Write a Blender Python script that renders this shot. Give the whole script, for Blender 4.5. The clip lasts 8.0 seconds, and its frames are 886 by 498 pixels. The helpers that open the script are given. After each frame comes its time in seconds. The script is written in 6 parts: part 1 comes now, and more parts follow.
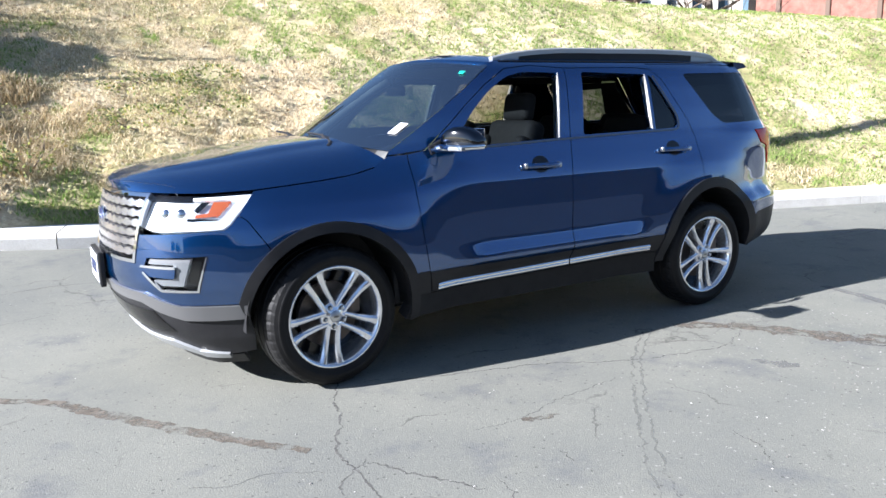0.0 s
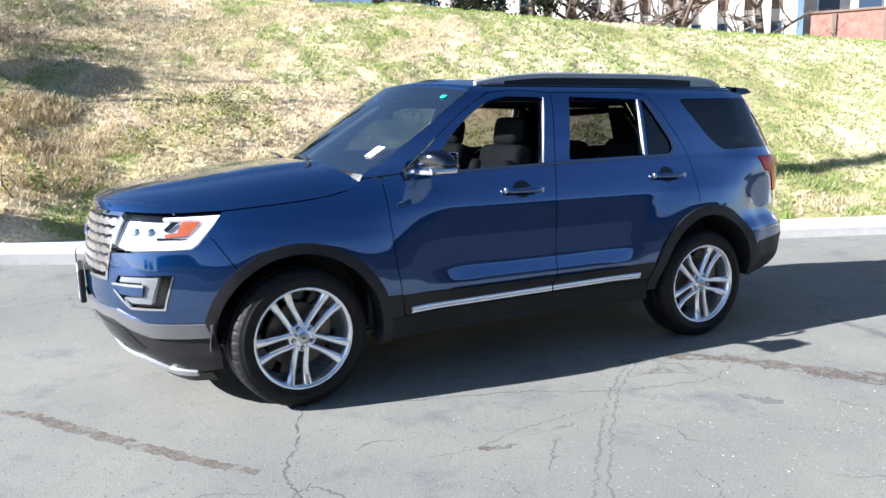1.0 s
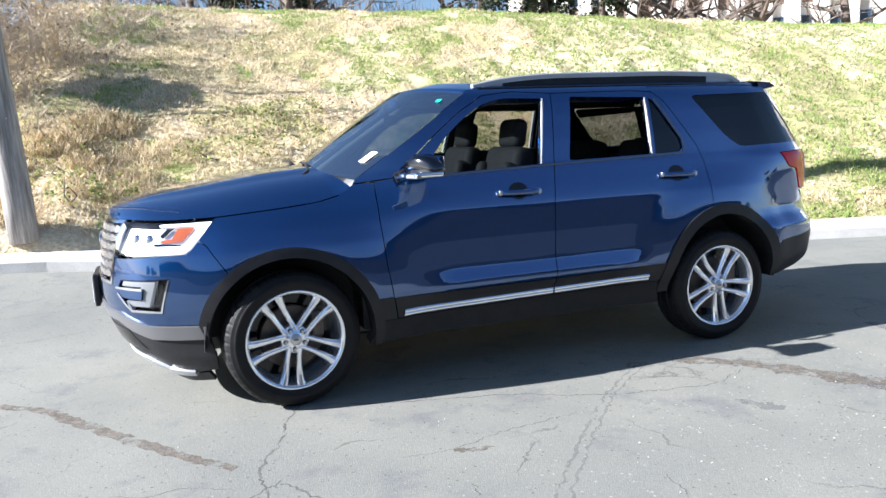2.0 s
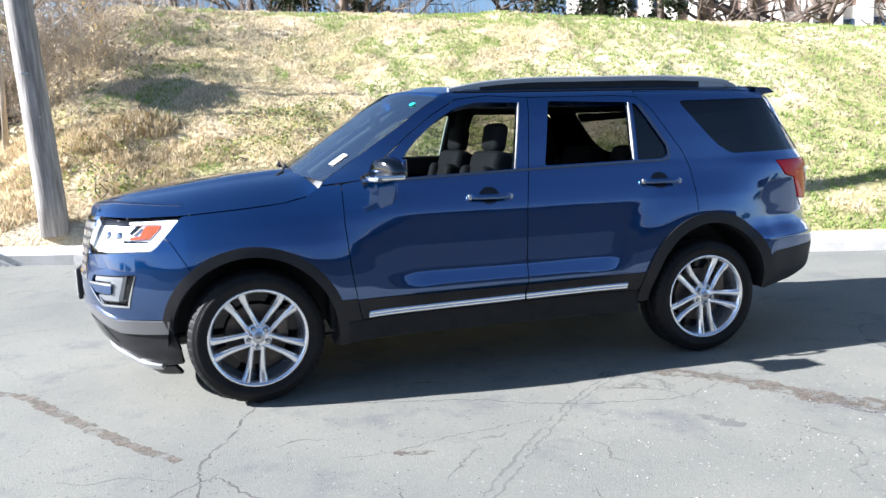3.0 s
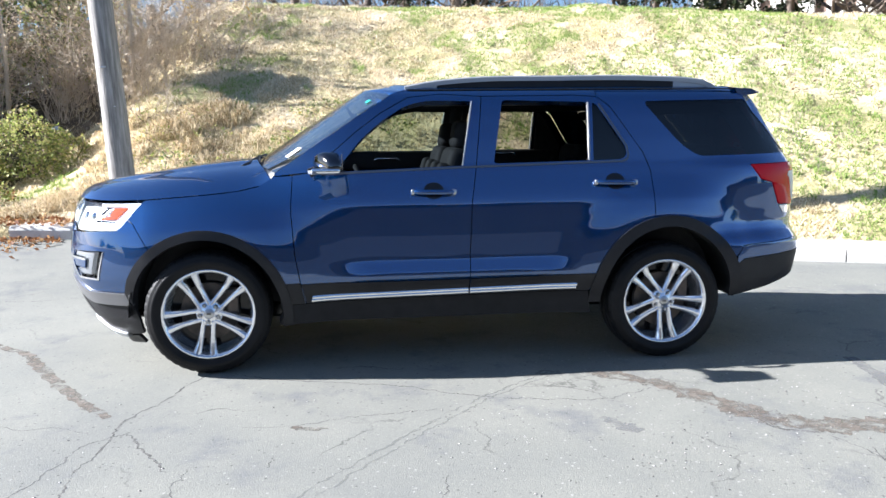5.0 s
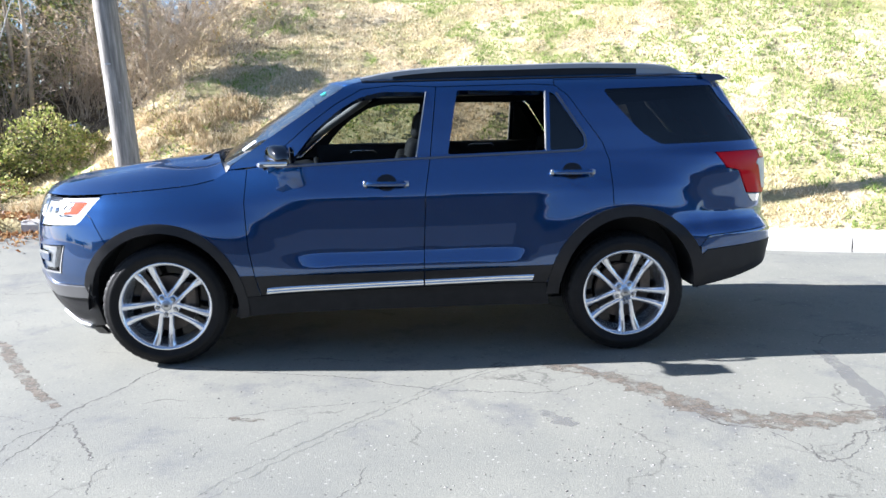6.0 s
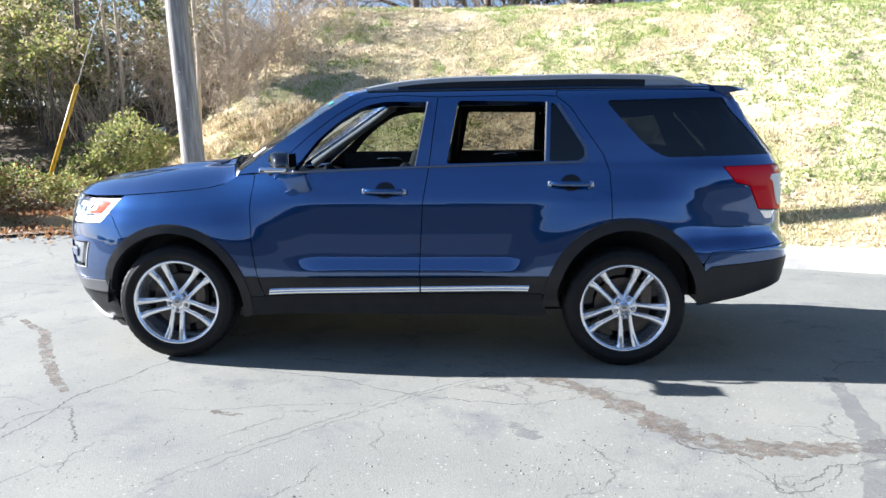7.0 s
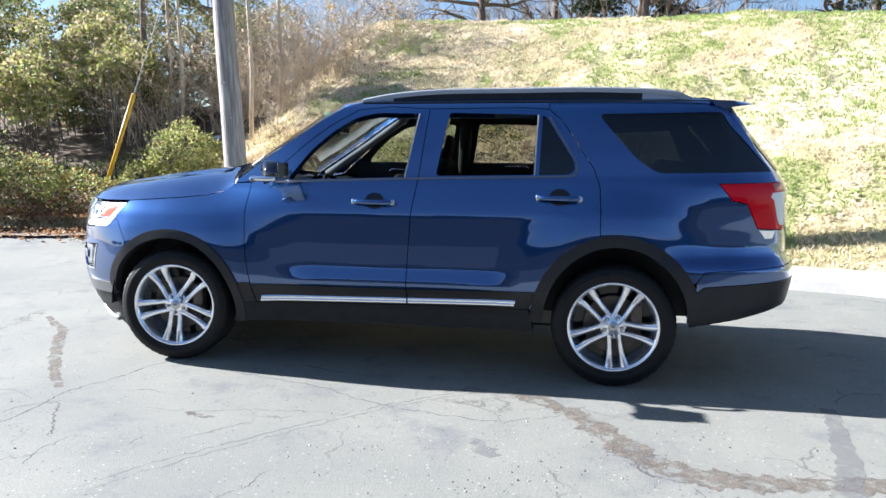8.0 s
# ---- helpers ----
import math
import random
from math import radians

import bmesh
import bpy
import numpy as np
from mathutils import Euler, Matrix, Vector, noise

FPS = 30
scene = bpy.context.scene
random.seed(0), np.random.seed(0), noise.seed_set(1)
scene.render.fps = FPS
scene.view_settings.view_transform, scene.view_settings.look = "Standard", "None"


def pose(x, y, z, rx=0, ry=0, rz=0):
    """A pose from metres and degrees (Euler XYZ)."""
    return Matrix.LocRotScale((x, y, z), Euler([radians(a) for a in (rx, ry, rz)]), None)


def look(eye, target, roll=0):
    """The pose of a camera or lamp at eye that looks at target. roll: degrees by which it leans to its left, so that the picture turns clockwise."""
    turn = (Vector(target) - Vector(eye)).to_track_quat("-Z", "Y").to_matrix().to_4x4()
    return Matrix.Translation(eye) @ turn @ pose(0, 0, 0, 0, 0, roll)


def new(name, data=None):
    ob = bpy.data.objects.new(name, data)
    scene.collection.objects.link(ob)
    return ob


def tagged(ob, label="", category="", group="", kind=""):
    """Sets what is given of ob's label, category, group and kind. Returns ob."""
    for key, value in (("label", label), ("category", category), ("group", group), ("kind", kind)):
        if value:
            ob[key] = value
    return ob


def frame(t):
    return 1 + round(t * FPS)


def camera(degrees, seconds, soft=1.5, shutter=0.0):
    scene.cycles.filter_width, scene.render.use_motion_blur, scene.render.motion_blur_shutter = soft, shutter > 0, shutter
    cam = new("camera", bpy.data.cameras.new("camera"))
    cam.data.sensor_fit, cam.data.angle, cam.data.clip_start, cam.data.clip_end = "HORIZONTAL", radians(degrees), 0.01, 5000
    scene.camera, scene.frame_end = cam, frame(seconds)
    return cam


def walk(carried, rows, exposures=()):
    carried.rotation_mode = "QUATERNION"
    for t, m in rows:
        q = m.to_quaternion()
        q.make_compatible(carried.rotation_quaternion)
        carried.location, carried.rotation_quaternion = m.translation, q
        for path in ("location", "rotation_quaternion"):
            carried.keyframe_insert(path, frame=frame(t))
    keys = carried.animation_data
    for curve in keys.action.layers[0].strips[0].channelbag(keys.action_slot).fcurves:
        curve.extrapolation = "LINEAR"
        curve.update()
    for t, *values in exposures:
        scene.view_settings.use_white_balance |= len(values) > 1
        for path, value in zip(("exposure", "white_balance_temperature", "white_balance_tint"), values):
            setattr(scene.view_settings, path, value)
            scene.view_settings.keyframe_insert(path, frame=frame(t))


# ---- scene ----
cam = camera(61.6, 8.0)
PATH = [
    (0, (-1.384, -4.447, 1.466), (-0.389, -2.755, 1.085), -1.5),
    (0.5, (-1.236, -4.592, 1.462), (-0.28, -2.87, 1.115), -2.0),
    (1, (-1.007, -4.626, 1.466), (-0.122, -2.862, 1.145), -1.0),
    (1.5, (-0.791, -4.754, 1.454), (-0.017, -2.936, 1.146), -1.8),
    (3, (-0.062, -5.025, 1.435), (0.473, -3.12, 1.144), -1.9),
    (3.5, (0.201, -5.165, 1.424), (0.631, -3.232, 1.142), -0.9),
    (4, (0.433, -5.252, 1.42), (0.805, -3.307, 1.139), -1.1),
    (5.5, (1.242, -5.423, 1.447), (1.375, -3.453, 1.128), -0.9),
    (6, (1.503, -5.418, 1.429), (1.596, -3.447, 1.104), -1.5),
    (6.5, (1.776, -5.393, 1.448), (1.802, -3.419, 1.132), -0.6),
    (7, (2.101, -5.459, 1.431), (1.944, -3.488, 1.13), -0.7),
    (7.5, (2.335, -5.463, 1.419), (2.107, -3.498, 1.124), -1.1),
    (8, (2.608, -5.377, 1.429), (2.263, -3.426, 1.16), 0.2),
]
walk(cam, [(t, look(eye, target, roll)) for t, eye, target, roll in PATH], [(0, 1.75, 5880, 13), (1, 1.80, 5880, 13), (2.2, 1.91, 5880, 13), (3.5, 1.97, 5880, 13), (6, 2.04, 5880, 13), (8, 2.04, 5880, 13)])

# ---- world and sun ----
SUN_TO = Vector((-1.86, 0.24, 1.0)).normalized()      # towards the sun
world = bpy.data.worlds.new("sky")
scene.world = world
world.use_nodes = True
wn = world.node_tree.nodes
sky = wn.new("ShaderNodeTexSky")
sky.sky_type = 'NISHITA'
sky.sun_disc = False
sky.sun_elevation = math.asin(SUN_TO.z)
sky.sun_rotation = math.atan2(SUN_TO.x, SUN_TO.y)
sky.air_density, sky.dust_density, sky.ozone_density = 1.0, 0.55, 2.6
wn["Background"].inputs[1].default_value = 0.041
world.node_tree.links.new(sky.outputs[0], wn["Background"].inputs[0])
sun = new("sun", bpy.data.lights.new("sun", 'SUN'))
sun.data.energy, sun.data.angle, sun.data.color = 5.0, radians(0.55), (1.0, 0.965, 0.91)
sun.matrix_world = look(Vector((0, 0, 20)), Vector((0, 0, 20)) - SUN_TO)


# ---- materials ----
def mat(name, color, rough=0.5, metal=0.0, coat=0.0, spec=0.5, trans=0.0, ior=1.45, emit=None):
    m = bpy.data.materials.new(name)
    m.use_nodes = True
    b = m.node_tree.nodes["Principled BSDF"]
    b.inputs["Base Color"].default_value = (*color, 1)
    b.inputs["Roughness"].default_value = rough
    b.inputs["Metallic"].default_value = metal
    b.inputs["Coat Weight"].default_value = coat
    b.inputs["Coat Roughness"].default_value = 0.02
    b.inputs["Specular IOR Level"].default_value = spec
    b.inputs["Transmission Weight"].default_value = trans
    b.inputs["IOR"].default_value = ior
    if emit:
        b.inputs["Emission Color"].default_value = (*color, 1)
        b.inputs["Emission Strength"].default_value = emit
    return m


def vary(m, colors, scale, detail=6.0, rough=None, bump=0.0, bump_scale=None, stretch=(1, 1, 1), where="Object", fine=None):
    """Noise-driven colour between two or more (position, colour) stops, with relief."""
    nt = m.node_tree
    b = nt.nodes["Principled BSDF"]
    tc = nt.nodes.new("ShaderNodeTexCoord")
    mp = nt.nodes.new("ShaderNodeMapping")
    mp.inputs["Scale"].default_value = stretch
    nt.links.new(tc.outputs[where], mp.inputs[0])
    n = nt.nodes.new("ShaderNodeTexNoise")
    n.inputs["Scale"].default_value, n.inputs["Detail"].default_value, n.inputs["Roughness"].default_value = scale, detail, 0.65
    nt.links.new(mp.outputs[0], n.inputs["Vector"])
    ramp = nt.nodes.new("ShaderNodeValToRGB")
    el = ramp.color_ramp.elements
    while len(el) < len(colors):
        el.new(0.5)
    for e, (p, c) in zip(el, colors):
        e.position, e.color = p, (*c, 1)
    nt.links.new(n.outputs["Fac"], ramp.inputs[0])
    out = ramp.outputs[0]
    if fine:
        n2 = nt.nodes.new("ShaderNodeTexNoise")
        n2.inputs["Scale"].default_value, n2.inputs["Detail"].default_value = fine[0], 4.0
        nt.links.new(mp.outputs[0], n2.inputs["Vector"])
        mix = nt.nodes.new("ShaderNodeMix")
        mix.data_type, mix.blend_type = 'RGBA', 'OVERLAY'
        mix.inputs[0].default_value = fine[1]
        nt.links.new(out, mix.inputs[6])
        nt.links.new(n2.outputs["Fac"], mix.inputs[7])
        out = mix.outputs[2]
    nt.links.new(out, b.inputs["Base Color"])
    if rough:
        r = nt.nodes.new("ShaderNodeMapRange")
        r.inputs["To Min"].default_value, r.inputs["To Max"].default_value = rough
        nt.links.new(n.outputs["Fac"], r.inputs[0])
        nt.links.new(r.outputs[0], b.inputs["Roughness"])
    if bump:
        nb = nt.nodes.new("ShaderNodeTexNoise")
        nb.inputs["Scale"].default_value, nb.inputs["Detail"].default_value = bump_scale or scale * 6, 8.0
        nt.links.new(mp.outputs[0], nb.inputs["Vector"])
        bp = nt.nodes.new("ShaderNodeBump")
        bp.inputs["Strength"].default_value, bp.inputs["Distance"].default_value = 1.0, bump
        nt.links.new(nb.outputs["Fac"], bp.inputs["Height"])
        nt.links.new(bp.outputs[0], b.inputs["Normal"])
    return m


def car_paint(name, color):
    """Metallic lacquer: a tight and a wide flake lobe under one clear coat."""
    m = mat(name, color, 0.12, 0.92, 1.0, 0.0)
    nt = m.node_tree
    b = nt.nodes["Principled BSDF"]
    b.inputs["Coat IOR"].default_value = 1.92
    wide = nt.nodes.new("ShaderNodeBsdfPrincipled")
    for key in ("Base Color", "Metallic", "Coat Weight", "Coat Roughness", "Coat IOR", "Specular IOR Level"):
        wide.inputs[key].default_value = b.inputs[key].default_value
    wide.inputs["Roughness"].default_value = 0.42
    mx = nt.nodes.new("ShaderNodeMixShader")
    mx.inputs[0].default_value = 0.36
    nt.links.new(b.outputs[0], mx.inputs[1])
    nt.links.new(wide.outputs[0], mx.inputs[2])
    nt.links.new(mx.outputs[0], nt.nodes["Material Output"].inputs[0])
    return m


PAINT = car_paint("blue_metallic_paint", (0.0050, 0.062, 0.216))
PLASTIC = vary(mat("dark_grey_plastic", (0.012, 0.012, 0.013), 0.55, spec=0.3), [(0.3, (0.018, 0.018, 0.020)), (0.7, (0.027, 0.027, 0.029))], 9, rough=(0.36, 0.5), bump=0.0004, bump_scale=600)
SILLBLACK = vary(mat("sill_plastic", (0.007, 0.007, 0.008), 0.7, spec=0.2), [(0.3, (0.018, 0.018, 0.019)), (0.7, (0.028, 0.028, 0.029))], 9, rough=(0.5, 0.7))
BLACK = mat("gloss_black", (0.006, 0.006, 0.007), 0.12)
RUBBER = vary(mat("tyre_rubber", (0.006, 0.006, 0.007), 0.6, spec=0.25), [(0.3, (0.008, 0.008, 0.009)), (0.75, (0.017, 0.0165, 0.016))], 14, rough=(0.42, 0.7), bump=0.0008, bump_scale=120)
CHROME = mat("chrome", (0.86, 0.87, 0.89), 0.06, 1.0)
ALLOY = mat("polished_alloy", (0.92, 0.93, 0.96), 0.14, 0.85)
SILVER = mat("silver_lacquer", (0.44, 0.45, 0.46), 0.35, 0.45)
PALEGREY = mat("pale_grey_plastic", (0.09, 0.09, 0.09), 0.5)
GREYLAC = mat("grey_lacquer", (0.15, 0.15, 0.152), 0.4, 0.3)
REFLECTOR = mat("lamp_reflector", (0.86, 0.87, 0.89), 0.28, 0.55)
GRILLE = mat("grille_silver", (0.62, 0.61, 0.61), 0.22, 0.85)
DARKCHROME = mat("dark_chrome", (0.10, 0.10, 0.105), 0.08, 1.0)
SATIN = mat("satin_silver", (0.55, 0.56, 0.58), 0.28, 1.0)
DARKMETAL = vary(mat("brake_iron", (0.10, 0.09, 0.085), 0.5, 0.8), [(0.3, (0.05, 0.048, 0.045)), (0.7, (0.16, 0.13, 0.11))], 12)


def thin_glass(name, tint, face=0.06):
    """A pane: clear or tinted straight through, with a sharp reflection by Fresnel."""
    m = bpy.data.materials.new(name)
    m.use_nodes = True
    nt = m.node_tree
    nt.nodes.clear()
    o = nt.nodes.new("ShaderNodeOutputMaterial")
    mx = nt.nodes.new("ShaderNodeMixShader")
    tr = nt.nodes.new("ShaderNodeBsdfTransparent")
    gl = nt.nodes.new("ShaderNodeBsdfGlossy")
    lw = nt.nodes.new("ShaderNodeLayerWeight")
    lw.inputs[0].default_value = 0.5
    pw = nt.nodes.new("ShaderNodeMath")
    pw.operation = 'POWER'
    pw.inputs[1].default_value = 5.0
    fr = nt.nodes.new("ShaderNodeMapRange")
    fr.inputs["To Min"].default_value, fr.inputs["To Max"].default_value = face, 1.0
    nt.links.new(lw.outputs["Facing"], pw.inputs[0])
    nt.links.new(pw.outputs[0], fr.inputs[0])
    tr.inputs[0].default_value = (*tint, 1)
    gl.inputs["Roughness"].default_value = 0.01
    nt.links.new(fr.outputs[0], mx.inputs[0])
    nt.links.new(tr.outputs[0], mx.inputs[1])
    nt.links.new(gl.outputs[0], mx.inputs[2])
    nt.links.new(mx.outputs[0], o.inputs[0])
    return m


TINT = thin_glass("tinted_glass", (0.10, 0.11, 0.12))
GLASS = thin_glass("windscreen_glass", (0.45, 0.53, 0.56), 0.55)
SIDEGLASS = thin_glass("side_glass", (0.32, 0.38, 0.32))
SMOKED = thin_glass("smoked_glass", (0.26, 0.26, 0.235))
LENS = thin_glass("clear_lens", (0.93, 0.95, 0.96))
REDLENS = mat("red_lens", (0.62, 0.004, 0.014), 0.05, 0.0, 0.0, 0.2)
AMBER = mat("amber_lens", (0.50, 0.115, 0.04), 0.15, 0.0, 0.4)
WHITE = mat("white_plastic", (0.80, 0.80, 0.80), 0.3)
TEAL = mat("teal_card", (0.02, 0.42, 0.34), 0.5)
CLOTH = vary(mat("black_leather", (0.02, 0.02, 0.021), 0.5, spec=0.2), [(0.3, (0.016, 0.016, 0.017)), (0.7, (0.026, 0.026, 0.026))], 20, rough=(0.6, 0.8), bump=0.001, bump_scale=300)
LINER = vary(mat("pale_headliner", (0.42, 0.40, 0.37), 0.9), [(0.3, (0.38, 0.36, 0.33)), (0.7, (0.46, 0.44, 0.41))], 25)
BLUEBADGE = mat("blue_enamel", (0.01, 0.03, 0.16), 0.15, 0.0, 0.6)
LED = mat("frosted_light_guide", (0.20, 0.205, 0.215), 0.3, 0.0, 0.5)
# White headlight guide; its faint glow stands in for sun glare on the lamp.
GLAREGUIDE = mat("white_guide_sun_glare", (0.95, 0.97, 1.0), 0.25, emit=0.12)
DARKSATIN = mat("dark_satin_trim", (0.16, 0.16, 0.165), 0.3, 0.9)
TRIM = vary(mat("cabin_trim", (0.03, 0.03, 0.032), 0.6), [(0.3, (0.026, 0.026, 0.027)), (0.7, (0.038, 0.038, 0.039))], 15)


# ---- building helpers ----
def mesh_of(name, bm, material=None, smooth=False):
    me = bpy.data.meshes.new(name)
    bm.normal_update()
    bm.to_mesh(me)
    bm.free()
    if material:
        me.materials.append(material)
    if smooth:
        me.polygons.foreach_set("use_smooth", [True] * len(me.polygons))
    return me


def part(name, bm, material, parent=None, label="", smooth=False):
    ob = new(name, mesh_of(name, bm, material, smooth) if isinstance(bm, bmesh.types.BMesh) else bm)
    if parent:
        ob.parent = parent
    return tagged(ob, label)


def thing(name, label, category, group="", kind="", at=None):
    ob = new(name)
    ob.empty_display_size = 0.2
    if at is not None:
        ob.matrix_world = at
    return tagged(ob, label, category, group, kind)


def box(bm, c, size, bevel=0.0, rot=None, seg=2):
    m = Matrix.Translation(c) @ (rot or Matrix()) @ Matrix.Diagonal((*size, 1))
    g = bmesh.ops.create_cube(bm, size=1.0, matrix=m)
    if bevel:
        es = list({e for v in g["verts"] for e in v.link_edges})
        bmesh.ops.bevel(bm, geom=es, offset=bevel, segments=seg, affect='EDGES', profile=0.5)
    return bm


def tube(bm, pts, radius, sides=8, closed=False, caps=True):
    """A round bar along points; radius a number or one for each point."""
    pts = [Vector(p) for p in pts]
    n = len(pts)
    rad = radius if isinstance(radius, (list, tuple)) else [radius] * n
    rings = []
    up = None
    for i, p in enumerate(pts):
        a = pts[i - 1] if (i or closed) else p
        b = pts[(i + 1) % n] if (i < n - 1 or closed) else p
        d = (b - a).normalized()
        if up is None:
            up = d.orthogonal().normalized()
        up = (up - d * up.dot(d))
        up = up.normalized() if up.length > 1e-6 else d.orthogonal().normalized()
        w = d.cross(up)
        rings.append([bm.verts.new(p + rad[i] * (math.cos(2 * math.pi * k / sides) * up + math.sin(2 * math.pi * k / sides) * w)) for k in range(sides)])
    for i in range(n if closed else n - 1):
        a, b = rings[i], rings[(i + 1) % n]
        for k in range(sides):
            bm.faces.new((a[k], a[(k + 1) % sides], b[(k + 1) % sides], b[k]))
    if caps and not closed:
        bm.faces.new(rings[0][::-1])
        bm.faces.new(rings[-1])
    return bm


def lathe(bm, profile, n=48, axis=(0, 0, 0), start=0.0, span=2 * math.pi, closed_profile=False):
    """Turns (radius, y) points round the y axis."""
    rings = []
    full = abs(span - 2 * math.pi) < 1e-6
    for k in range(n if full else n + 1):
        a = start + span * k / n
        rings.append([bm.verts.new((axis[0] + r * math.cos(a), axis[1] + y, axis[2] + r * math.sin(a))) for r, y in profile])
    m = len(profile)
    for k in range(n):
        a, b = rings[k], rings[(k + 1) % len(rings)]
        for i in range(m if closed_profile else m - 1):
            j = (i + 1) % m
            bm.faces.new((a[i], a[j], b[j], b[i]))
    return bm


def smoothstep(a, b, x):
    t = min(1.0, max(0.0, (x - a) / (b - a)))
    return t * t * (3 - 2 * t)


def curve_through(ctrl, per=24):
    """A dense smooth curve through the control points."""
    P = np.array(ctrl, float)
    d = np.r_[0, np.cumsum(np.linalg.norm(np.diff(P, axis=0), axis=1))]
    tan = np.gradient(P, d, axis=0)
    out = []
    for i in range(len(P) - 1):
        h = d[i + 1] - d[i]
        for t in np.linspace(0, 1, per, endpoint=False):
            out.append((2 * t**3 - 3 * t**2 + 1) * P[i] + (t**3 - 2 * t**2 + t) * h * tan[i] + (-2 * t**3 + 3 * t**2) * P[i + 1] + (t**3 - t**2) * h * tan[i + 1])
    out.append(P[-1])
    return np.array(out)


def profile(pairs, blur=0.012):
    """A smooth table of a value over height."""
    zs = np.arange(0.0, 2.0, 0.002)
    v = np.interp(zs, [p[0] for p in pairs], [p[1] for p in pairs])
    k = np.exp(-0.5 * (np.arange(-30, 31) * 0.002 / blur) ** 2)
    v = np.convolve(np.pad(v, 30, mode="edge"), k / k.sum(), mode="valid")
    return lambda z: float(np.interp(z, zs, v))


def offset_poly(pts, d):
    """Moves each side of a polygon inwards by d."""
    P = [Vector(p) for p in pts]
    n = len(P)
    area = sum(P[i].x * P[(i + 1) % n].y - P[(i + 1) % n].x * P[i].y for i in range(n))
    if area < 0:
        P.reverse()
    if abs(d) < 1e-9:
        return P
    out = []
    for i in range(n):
        a, b, c = P[i - 1], P[i], P[(i + 1) % n]
        e1, e2 = (b - a).normalized(), (c - b).normalized()
        n1, n2 = Vector((-e1.y, e1.x)), Vector((-e2.y, e2.x))
        m = n1 + n2
        if m.length < 1e-4:
            m = n1.copy()
        m.normalize()
        out.append(b + m * (d / max(0.35, m.dot(n1))))
    return out


def round_poly(pts, r, seg=4):
    """Rounds the corners of a polygon; r a number or one for each corner."""
    out = []
    n = len(pts)
    for i in range(n):
        a, b, c = Vector(pts[i - 1]), Vector(pts[i]), Vector(pts[(i + 1) % n])
        rr = r[i] if isinstance(r, (list, tuple)) else r
        k = min(rr, 0.45 * (a - b).length, 0.45 * (c - b).length)
        if k < 1e-4:
            out.append(b)
            continue
        p, q = b + (a - b).normalized() * k, b + (c - b).normalized() * k
        for j in range(seg + 1):
            t = j / seg
            out.append((1 - t) ** 2 * p + 2 * t * (1 - t) * b + t * t * q)
    return out


def dense(P, step):
    out = []
    for i, a in enumerate(P):
        b = P[(i + 1) % len(P)]
        k = max(1, int((b - a).length / step))
        out += [a.lerp(b, j / k) for j in range(k)]
    return out


